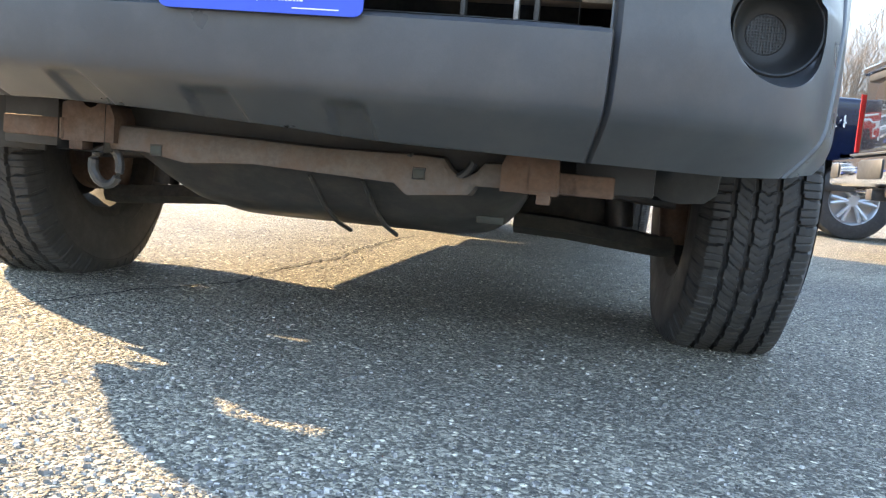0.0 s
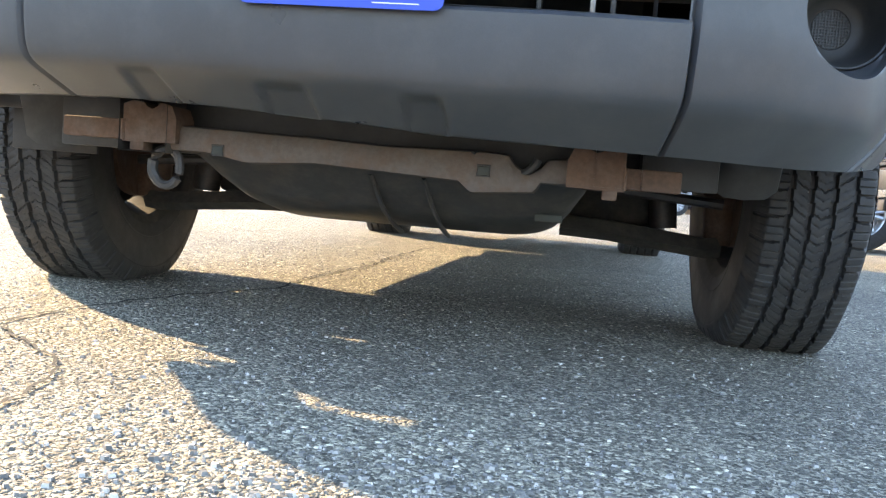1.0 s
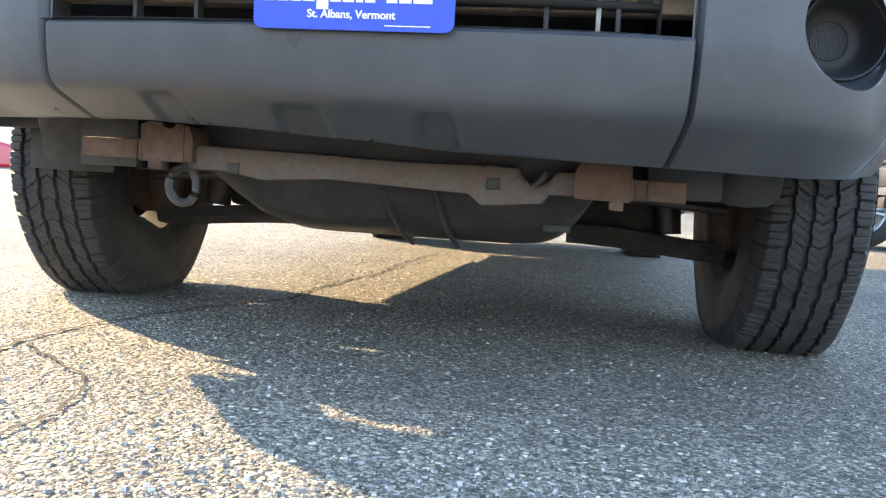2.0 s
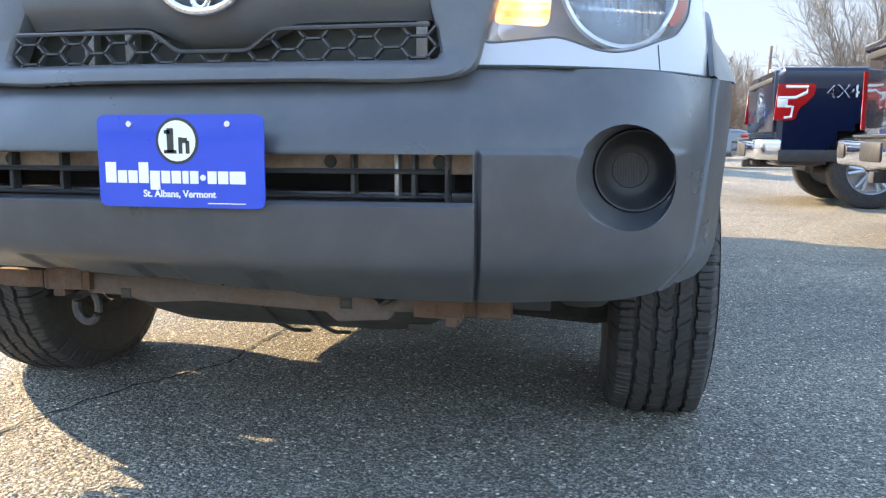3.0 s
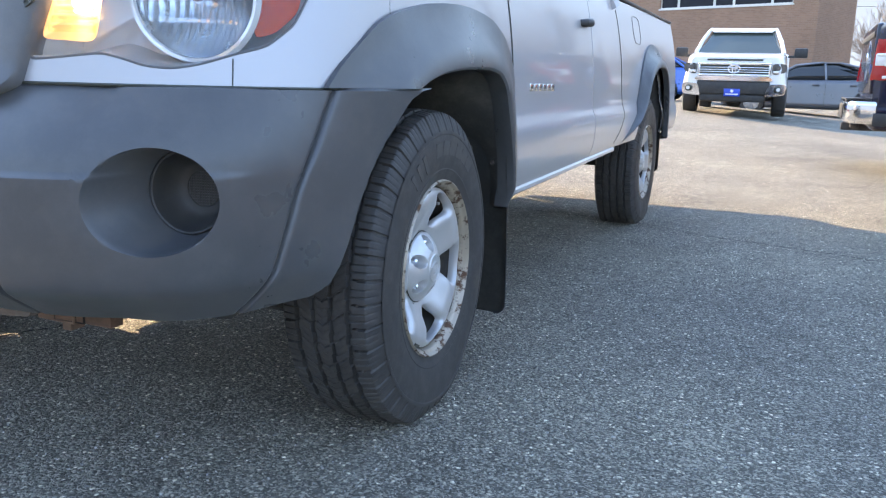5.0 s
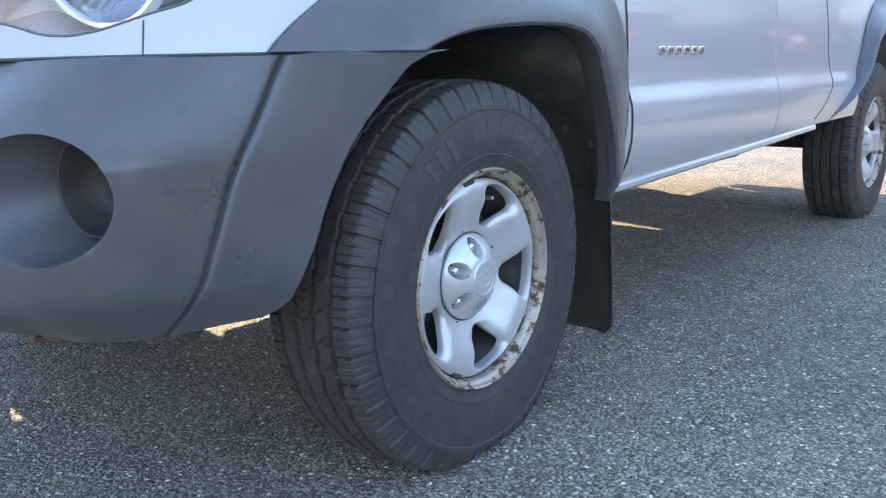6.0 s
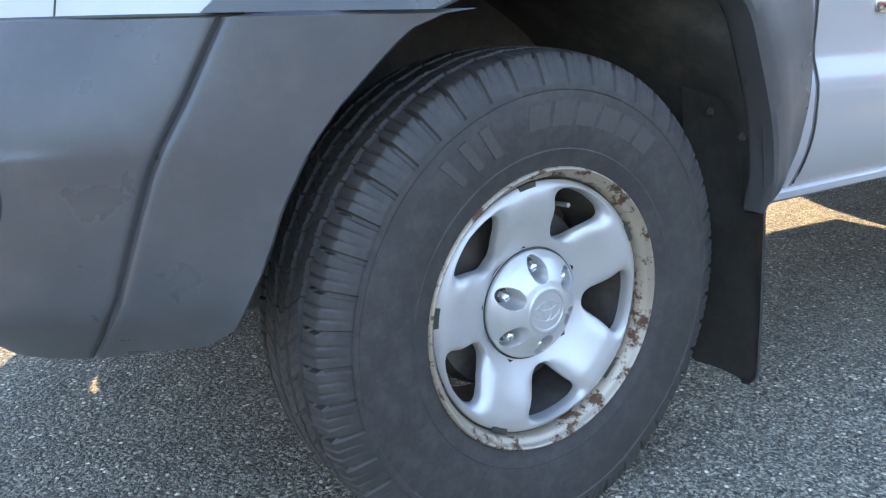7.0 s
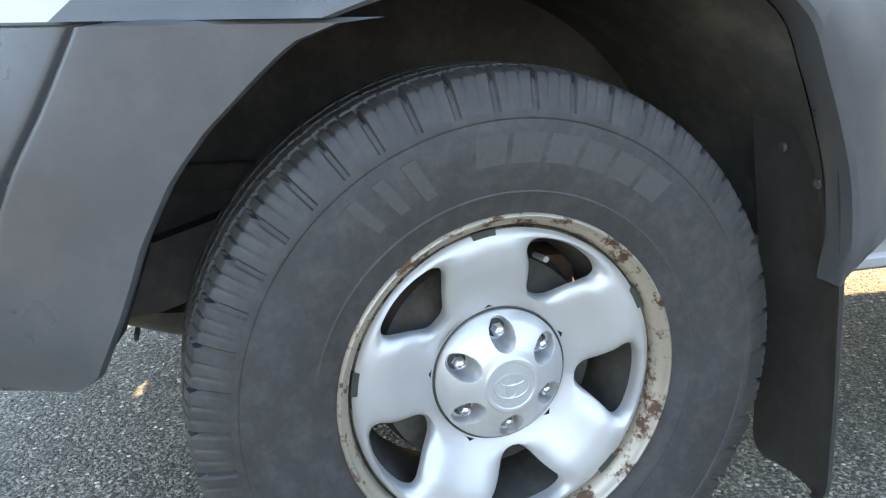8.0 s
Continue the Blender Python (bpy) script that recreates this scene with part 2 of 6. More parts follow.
class Shape:
    """Vertices and faces that are gathered and linked as one mesh."""

    def __init__(self):
        self.v, self.f = [], []

    def add(self, verts, faces):
        k = len(self.v)
        self.v += [tuple(map(float, p)) for p in verts]
        self.f += [tuple(int(i) + k for i in f) for f in faces]
        return self

    def grid(self, p, wrap=False, keep=None, flip=False):
        n, m = p.shape[:2]
        out = []
        for i in range(n if wrap else n - 1):
            for j in range(m - 1):
                if keep is None or keep[i, j]:
                    a, b = i * m + j, ((i + 1) % n) * m + j
                    out.append((a, a + 1, b + 1, b) if flip else (a, b, b + 1, a + 1))
        return self.add(p.reshape(-1, 3), out)

    def box(self, x0, x1, y0, y1, z0, z1, bevel=0.0, at=None):
        bm = bmesh.new()
        bmesh.ops.create_cube(bm, size=1)
        for v in bm.verts:
            v.co = ((x0 + x1) / 2 + v.co.x * (x1 - x0), (y0 + y1) / 2 + v.co.y * (y1 - y0), (z0 + z1) / 2 + v.co.z * (z1 - z0))
        if bevel:
            bmesh.ops.bevel(bm, geom=bm.edges[:], offset=bevel, segments=2, affect="EDGES", profile=0.5)
        return self.bm(bm, at)

    def bm(self, bm, at=None):
        bm.verts.index_update()
        at = at or Matrix()
        self.add([at @ v.co for v in bm.verts], [[v.index for v in f.verts] for f in bm.faces])
        bm.free()
        return self

    def rev(self, prof, n=64, at=None, cap=False):
        """Turns (x, r) pairs round the local x axis."""
        at = at or Matrix()
        a = np.linspace(0, 2 * math.pi, n, endpoint=False)
        p = np.array([[at @ Vector((x, r * math.cos(t), r * math.sin(t))) for x, r in prof] for t in a])
        self.grid(p, wrap=True)
        if cap:
            k, m = len(self.v) - n * len(prof), len(prof)
            self.f.append(tuple(k + i * m for i in range(n))[::-1])
            self.f.append(tuple(k + i * m + m - 1 for i in range(n)))
        return self

    def tube(self, pts, r, n=8, closed=False):
        p = [Vector(q) for q in pts]
        rows = []
        for i, q in enumerate(p):
            a = p[(i + 1) % len(p)] if closed or i < len(p) - 1 else q
            b = p[i - 1] if closed or i > 0 else q
            d = (a - b).normalized()
            e = d.cross(Vector((0.1, 0.2, 1) if abs(d.z) < 0.9 else (1, 0.1, 0))).normalized()
            g = d.cross(e)
            rr = r[i] if isinstance(r, (list, tuple)) else r
            rows.append([q + (e * math.cos(t) + g * math.sin(t)) * rr for t in np.linspace(0, 2 * math.pi, n, endpoint=False)])
        k = len(self.v)
        self.grid(np.array([[*row, row[0]] for row in rows]), wrap=closed)
        if not closed:
            m = n + 1
            self.f.append(tuple(k + i for i in range(n))[::-1])
            self.f.append(tuple(k + (len(p) - 1) * m + i for i in range(n)))
        return self

    def prism(self, outline, fn, depth):
        """A slab: outline (a, b) put in place by fn(a, b, d) at d = 0 and d = depth."""
        n = len(outline)
        v = [fn(a, b, 0) for a, b in outline] + [fn(a, b, depth) for a, b in outline]
        return self.add(v, [tuple(range(n))[::-1], tuple(range(n, 2 * n))] + [(i, (i + 1) % n, n + (i + 1) % n, n + i) for i in range(n)])


def link(name, shape, material, sharp=38.0):
    me = bpy.data.meshes.new(name)
    me.from_pydata(shape.v, [], shape.f)
    me.validate()
    bm = bmesh.new()
    bm.from_mesh(me)
    bmesh.ops.remove_doubles(bm, verts=bm.verts[:], dist=1e-5)
    bmesh.ops.recalc_face_normals(bm, faces=bm.faces[:])
    bm.to_mesh(me)
    bm.free()
    me.polygons.foreach_set("use_smooth", [True] * len(me.polygons))
    me.set_sharp_from_angle(angle=radians(sharp))
    me.materials.append(material)
    return new(name, me)


def part(name, shape, material, parent, label="", at=None, sharp=38.0):
    ob = link(name, shape, material, sharp)
    ob.parent = parent
    if at is not None:
        ob.matrix_basis = at
    return tagged(ob, label)


def again(ob, at, parent=None):
    """One more of a part, on the same mesh, with its sub-parts."""
    o = ob.copy()
    scene.collection.objects.link(o)
    o.parent, o.matrix_basis = parent or ob.parent, at
    for c in ob.children:
        again(c, c.matrix_basis.copy(), o)
    return o


def thing(name, label, category, at=None, group=""):
    ob = new(name)
    ob.empty_display_size = 0.2
    if at is not None:
        ob.matrix_basis = at
    return tagged(ob, label, category, group)


def mirrored(shape):
    s = Shape()
    return s.add([(-x, y, z) for x, y, z in shape.v], [f[::-1] for f in shape.f])

# ---- ground ----
def ground_z(x, y):
    """The lot is level round the pickup; farther back it tilts up towards the building's side."""
    return float(sstep(6.0, 16.0, y)) * min(0.34, max(-0.03, 0.24 - 0.075 * (x - 0.5)))


def make_ground():
    ys = np.r_[-400, -120, -40, -15, -6, np.arange(-3, 6, 0.25), np.arange(6, 24, 1.0), 26, 30, 36, 45, 59, 61, 100, 400, 1500]
    xs = np.r_[-1200, -300, -80, -25, -10, np.arange(-4, 5.1, 0.25), 6, 8, 12, 25, 80, 300, 1200]
    p = np.zeros((len(xs), len(ys), 3))
    for i, x in enumerate(xs):
        for j, y in enumerate(ys):
            near = 1 if -4 < x < 5 and -3 < y < 6 else 0
            p[i, j] = (x, y, ground_z(x, y) + near * 0.002 * noise.noise((x * 1.3, y * 1.3, 0)))
    ob = link("ground", Shape().grid(p), M["asphalt"])
    tagged(ob, "worn grey asphalt of a car lot with light stone chips", "ground", kind="structure")


def crack(pts, w, seed):
    """A ragged open joint in the asphalt: a dark strip whose width and line wander."""
    rng = random.Random(seed)
    _, c = cr(pts, max(40, int(len(pts) * 18)))
    d = np.gradient(c, axis=0)
    d /= np.linalg.norm(d, axis=1)[:, None]
    rows, drift = [], 0.0
    for q, (tx, ty) in zip(c, d):
        drift = drift * 0.7 + rng.uniform(-w, w)
        a, b = drift + w * rng.uniform(0.25, 0.9), drift - w * rng.uniform(0.25, 0.9)
        z = ground_z(*q) + 0.004
        rows.append([(q[0] - ty * a, q[1] + tx * a, z), (q[0] - ty * b, q[1] + tx * b, z)])
    ob = link("ground_crack", Shape().grid(np.array(rows)), M["crack"])
    tagged(ob, "dark ragged crack running across the asphalt", "crack", kind="structure")


make_ground()
crack([(-.60, -.40), (-.65, .1), (-.66, .35), (-.55, .7), (-.42, 1.0), (-.43, 1.19), (-.42, 1.46), (-.38, 1.73), (-.39, 2.13), (-.37, 2.64), (-.34, 3.06)], 0.008, 1)
crack([(-.9, 4.45), (.1, 4.22), (.84, 4.11), (1.09, 4.02), (1.3, 3.86), (1.6, 3.79), (2.04, 3.65), (2.6, 3.55), (3.4, 3.3)], 0.009, 2)
crack([(-.30, -.60), (-.39, -.06), (-.55, .07), (-.64, .15)], 0.005, 3)


def chips():
    """Light stones that sit in the tar where the camera passes near."""
    rng = random.Random(5)
    s = Shape()
    for k in range(11000):
        x, y = rng.uniform(-1.4, 2.4), rng.uniform(-0.9, 2.6)
        if k > 9000:
            x, y = rng.gauss(.40, .28), rng.gauss(-.42, .13)
        r = rng.choice((0.0015, 0.0015, 0.002, 0.002, 0.0025, 0.003, 0.005) if k <= 9000 else (.002, .003, .003, .004, .006)) * rng.uniform(0.7, 1.2)
        a, n = rng.uniform(0, 6.28), 5
        pts = [(x + r * rng.uniform(0.6, 1) * math.cos(a + k * 2 * math.pi / n) * 1.3, y + r * rng.uniform(0.6, 1) * math.sin(a + k * 2 * math.pi / n)) for k in range(n)]
        z = 0.0015
        s.add([(px, py, z - 0.003) for px, py in pts] + [((px - x) * 0.7 + x, (py - y) * 0.7 + y, z + r * 0.35) for px, py in pts],
              [tuple(range(n, 2 * n))] + [(k, (k + 1) % n, n + (k + 1) % n, n + k) for k in range(n)])
    m, nn, ll, b = nodes_of("light stone chips")
    g = nn.new("ShaderNodeNewGeometry")
    ll.new(ramp(nn, ll, g.outputs["Random Per Island"], ((0.0, (0.09, 0.09, 0.086)), (0.6, (0.24, 0.233, 0.22)), (1.0, (0.6, 0.58, 0.54)))), b.inputs["Base Color"])
    b.inputs["Roughness"].default_value = 0.6
    ob = link("stone_chips", s, m, 20)
    tagged(ob, "pale stone chips bedded in the asphalt", "gravel", kind="stuff")


chips()

# ---- the silver pickup ----
truck = thing("pickup_truck", "silver pickup truck with faded dark plastic bumper and fender flares", "truck")
NOSE = [(0, .125), (.25, .13), (.43, .145), (.5, .150), (.6, .178), (.7, .228), (.817, .321), (.88, .40), (.918, .475), (.940, .57), (.945, .70)]
BUMP = [(0, .020), (.2, .022), (.4, .032), (.51, .046), (.60, .068), (.68, .103), (.766, .155), (.835, .225), (.88, .30), (.91, .38), (.94, .47), (.966, .56), (.986, .66), (.998, .76), (1.004, .86)]
NS, NP = cr(NOSE, 900)
BS, BP = cr(BUMP, 900)
BT = np.gradient(BP, BS, axis=0)
BN = np.stack([-BT[:, 1], BT[:, 0]], -1)
BN /= np.linalg.norm(BN, axis=1)[:, None]


def nose_at(u, z, out=0.0):
    """A point of the painted nose: u metres round from the middle, at height z, out metres proud."""
    x, y = np.interp(abs(u), NS, NP[:, 0]), np.interp(abs(u), NS, NP[:, 1])
    d, w = z - 0.815, min(1, max(0, (x - 0.6) / 0.3))
    e = 0.01
    tx, ty = np.interp(abs(u) + e, NS, NP[:, 0]) - np.interp(abs(u) - e, NS, NP[:, 0]), np.interp(abs(u) + e, NS, NP[:, 1]) - np.interp(abs(u) - e, NS, NP[:, 1])
    k = math.hypot(tx, ty) or 1
    x, y = x - 0.14 * w * d + out * ty / k, y + 0.2 * d - out * tx / k
    return (x if u >= 0 else -x, y, z)


def bumper_low(u):
    """Height of the cover's lower edge, which hangs a little higher on the passenger side."""
    a = abs(u)
    z = float(np.interp(a, (0, .5, .8, .95, 1.1, 1.2), (.402, .394, .392, .398, .412, .420)))
    return z + .034 * float(sstep(-.25, .50, -u)) * float(sstep(1.15, .9, a))


def bump_at(u, z, out=0.0):
    a = abs(u)
    x, y = np.interp(a, BS, BP[:, 0]), np.interp(a, BS, BP[:, 1])
    nx, ny = np.interp(a, BS, BN[:, 0]), np.interp(a, BS, BN[:, 1])
    up = min(1.3, max(0, (z - .66) / .155))
    low = bumper_low(u)
    q = .40 + (z - low) * .11 / (.51 - low) if z < .51 else z
    # an upright face down to a crease, then a chamfer that runs back underneath
    under = .014 * min(1, max(0, (.59 - q) / .125))**2 + .098 * max(0, (math.sqrt((.464 - q)**2 + .00012) + .464 - q - .002) / .124)
    inset = (.105 * up**1.6 + under) * (1 - .75 * min(1, max(0, (x - .7) / .25)) - .25 * float(sstep(.32, .58, y))) - out
    x, y = x + nx * inset, y + ny * inset
    return (x if u >= 0 else -x, y, z)


SEAM = ((.36, .40, .438, .485, .557, .632, .67, .727, .815, .85), (.93, .96, .989, 1.016, 1.041, 1.068, 1.086, 1.120, 1.167, 1.18))
EDGE = ((.38, .40, .41, .425, .463, .547, .587, .603, .655, .675, .71, .765, .785, .80, .812, .82), (1.09, 1.11, 1.13, 1.15, 1.168, 1.203, 1.218, 1.226, 1.254, 1.268, 1.296, 1.352, 1.374, 1.394, 1.428, 1.445))


def loop(pts, n):
    """n points round a closed curve, smooth along it but true to its corners."""
    p = np.array(pts + pts[:1])
    s = np.r_[0, np.cumsum(np.hypot(*np.diff(p, axis=0).T))]
    q = np.linspace(0, s[-1], n, endpoint=False)
    o = np.stack([np.interp(q, s, p[:, 0]), np.interp(q, s, p[:, 1])], -1)
    for _ in range(3):
        o = o * 0.5 + (np.roll(o, 1, 0) + np.roll(o, -1, 0)) * 0.25
    return o


def to_rect(c, p, u0, u1, z0, z1):
    """Where the ray from c through p meets a rectangle."""
    d = p - c
    k = min((((u1 if d[0] > 0 else u0) - c[0]) / d[0]) if abs(d[0]) > 1e-9 else 9e9, (((z1 if d[1] > 0 else z0) - c[1]) / d[1]) if abs(d[1]) > 1e-9 else 9e9)
    return c + d * k


def bumper_relief(u, z):
    """How far the cover stands out, and how far it is sunk backwards."""
    a = abs(u)
    out = 0.0
    ledge = float(sstep(.674, .664, z)) * float(sstep(.519, .525, a)) * float(sstep(1.0, .8, a))
    out += 0.009 * ledge
    out += 0.010 * float(sstep(.584, .576, z)) * float(sstep(.517, .511, a))
    if z < .675:
        out -= 0.006 * math.exp(-((a - .517) / .0026)**2) * float(sstep(.675, .66, z))
    s = np.interp(z, *SEAM)
    out -= 0.008 * math.exp(-((a - s) / .0042)**2)
    out += 0.005 * float(sstep(s, s + .012, a))
    for l0, l1, r0, r1, top in ((-.382, -.396, -.312, -.304, .474), (-.146, -.158, -.060, -.052, .462), (.092, .084, .160, .168, .456)):
        if min(l0, l1) < u < max(r0, r1) and z < top:
            q = (top - z) / .055
            out -= 0.020 * float(sstep(0, .012, u - l0 - (l1 - l0) * q)) * float(sstep(0, .012, r0 + (r1 - r0) * q - u)) * float(sstep(0, .010, top - z))
    return out, 0.0


FOG = (.67, .67 + .0154 * 16, .515, .734)


def make_bumper():
    near = np.r_[np.arange(0, .495, .006), np.arange(.5, .535, .003), np.arange(.54, .67, .015), np.arange(.67, .925, .0154)]
    off = (-.014, -.008, -.0055, -.0035, -.0018, 0, .0018, .0035, .0055, .009, .014)
    us = np.r_[-near[:0:-1], near]
    zs = np.r_[np.linspace(.40, .488, 24), np.linspace(.494, .515, 5), .523, .531, .539, .547, .555, .563, .572, .576, .58, .584, np.linspace(.59, .66, 12), .664, .668, .672, .676, np.linspace(.682, .734, 10), np.linspace(.742, .815, 10)]
    n_end = 46
    lead = 10
    full = np.r_[np.arange(n_end), us, np.arange(n_end)]
    p = np.zeros((len(full), len(zs) + 2, 3))
    ua = np.zeros(len(full))
    for i in range(len(full)):
        for j in range(len(zs) + 2):
            z = zs[min(len(zs) - 1, max(0, j - 1))]
            if n_end <= i < n_end + len(us):
                u = us[i - n_end]
            else:
                k = (n_end - i) if i < n_end else (i - n_end - len(us) + 1)
                # passenger edge has an added notch that lets a patch of sun through
                sm, ed = np.interp(z, *SEAM), np.interp(z, *EDGE) - (.092 * float(sstep(.565, .59, z) * sstep(.715, .685, z)) if i < n_end else 0)
                if k <= lead:
                    u = near[-1] + (sm + off[0] - near[-1]) * k / (lead + 1)
                elif k <= lead + len(off):
                    u = sm + off[k - lead - 1]
                else:
                    u = sm + off[-1] + (ed - sm - off[-1]) * (k - lead - len(off)) / (n_end - lead - len(off))
                u *= -1 if i < n_end else 1
            ua[i] = u
            a = abs(u)
            low = bumper_low(u)
            z = low + (z - .40) * (.51 - low) / .11 if z < .51 else z
            out, sink = bumper_relief(u, z)
            x, y, z = bump_at(u, z, out)
            if j == 0:
                w = float(sstep(.93, 1.06, a))
                x, y, z = x - math.copysign(.04 * w, u), y + .05 * (1 - w), z + .004
            if j == len(zs) + 1:
                y, z = y + .05, z + .006
            p[i, j] = (x, y + sink, z)
    keep = np.ones((len(full) - 1, len(zs) + 1), bool)
    for i in range(n_end, n_end + len(us) - 1):
        for j in range(len(zs) - 1):
            c = (us[i - n_end] + us[i - n_end + 1]) / 2
            if abs(c) < .508 and .5845 < (zs[j] + zs[j + 1]) / 2 < .664:
                keep[i, j + 1] = False
            if FOG[0] < abs(c) < FOG[1] and FOG[2] < (zs[j] + zs[j + 1]) / 2 < FOG[3]:
                keep[i, j + 1] = False
    s = Shape().grid(p, keep=keep)
    # round fog lamp recesses, let into the cover
    fc = np.array((.795, .624))
    for sg in (1, -1):
        rows = []
        centre = Vector((.776, .242, .634))
        ring_in = [fc + np.array((.112 * math.cos(q), .092 * math.sin(q))) for q in np.linspace(0, 2 * math.pi, 112, endpoint=False)]
        ring_out = [to_rect(fc, e, *FOG) for e in ring_in]
        for cu in FOG[:2]:
            for cz in FOG[2:]:
                k = min(range(112), key=lambda i: math.hypot(ring_out[i][0] - cu, ring_out[i][1] - cz))
                ring_out[k] = np.array((cu, cz))
        for k, (e, o) in enumerate(zip(ring_in, ring_out)):
            a = 2 * math.pi * k / 112
            row = []
            for w in (1, .75, .5, .25, .1, .03):
                q = e + (o - e) * w
                row.append(bump_at(q[0], q[1], bumper_relief(q[0], q[1])[0]))
            lip = Vector(bump_at(e[0], e[1], bumper_relief(e[0], e[1])[0]))
            disc = centre + Vector((.077 * math.cos(a), .012 * math.cos(a), .077 * math.sin(a)))
            inward = (disc - lip)
            row += [tuple(lip + Vector((0, .001, 0)) + inward * .01), tuple(lip + inward * .05 + Vector((0, .007, 0))), tuple(lip + inward * .3 + Vector((0, .016, 0))), tuple(lip + inward * .65 + Vector((0, .010, 0))), tuple(disc)]
            rows.append([(sg * x, y, z) for x, y, z in row])
        s.grid(np.array(rows), wrap=True)
    for k in (0, -1):
        rim = p[k, 1:-1]
        sg = 1 if k == 0 else -1
        # the passenger flange is kept short so the sun patch gets past it
        back = ((0, 0), (.006, .006), (.016, .007), (.05, .0), (.11, -.02))[:3 if k == 0 else 5]
        s.grid(np.stack([rim + np.array([(a * sg, b, 0)]) for a, b in back]))
    return part("bumper_cover", s, M["plastic"], truck, "faded dark grey textured plastic bumper cover")


bumper = make_bumper()


def intake():
    s = Shape()
    xs = np.linspace(-.512, .512, 40)
    for z in (.583, .667):
        s.grid(np.array([[(x, bump_at(x, z)[1] - .004, z), (x, bump_at(x, z)[1] + .05, z)] for x in xs]))
    for x in (-.51, .51):
        s.grid(np.array([[(x, .04, .583), (x, .13, .583)], [(x, .04, .667), (x, .13, .667)]]))
    part("intake_surround", s, M["plastic"], bumper)
    bar = Shape()
    for z, h in ((.634, .0045), (.590, .0025)):
        rows = [[(x, bump_at(x, z)[1] + y0, z + dz) for y0, dz in ((.028, -h), (.022, 0), (.028, h), (.06, h), (.06, -h), (.028, -h))] for x in xs]
        bar.grid(np.array(rows))
    part("intake_bar", bar, M["plastic"], bumper)
    for x in (-.40, -.29, .29, .37, .40):
        part("intake_post", Shape().box(x - .004, x + .004, .070, .094, .585, .665, .002), M["steel"] if x in (.37,) else M["blackplastic"], bumper)
    # crash beam behind the opening
    b = Shape().box(-.60, .60, .098, .14, .628, .69, .005)
    beam = part("crash_beam", b, M["beam"], truck, "dusty tan steel crash beam")
    for x in (-.42, -.2, .24, .44):
        part("beam_hole", Shape().rev([(-.003, .0001), (-.003, .011), (0, .012)], 20, pose(x, .097, .650, 0, 0, 90)), M["dark"], beam)
    part("lower_ledge", Shape().box(-.5, .5, .10, .16, .575, .597, .004), M["blackmetal"], truck)
    part("radiator", Shape().box(-.46, .46, .34, .38, .52, 1.06, .004), M["under"], truck)


intake()


def fog_covers():
    for sg in (1, -1):
        at = pose(sg * .776, .242, .634, 0, 0, -90 + 9 * sg) @ Matrix.Diagonal((1, .97, .97, 1))
        disc = Shape().rev([(-.012, .080), (.001, .079), (.004, .0765), (.002, .0735), (-.012, .070), (-.030, .064), (-.046, .055), (-.052, .046), (-.054, .036), (-.056, .0345), (-.056, .0001)], 72)
        ob = part("fog_lamp_cover", disc, M["blackplastic"], bumper, "round dark plastic fog lamp blank", at)
        grid = Shape()
        for k in range(-6, 7):
            h = math.sqrt(max(0, .0335**2 - (k * .0052)**2))
            if h > .004:
                grid.box(-.0560, -.0530, -h, h, k * .0052 - .0007, k * .0052 + .0007)
                grid.box(-.0560, -.0530, k * .0052 - .0007, k * .0052 + .0007, -h, h)
        part("mesh_grid", grid, M["plastic"], bumper, at=at)


fog_covers()


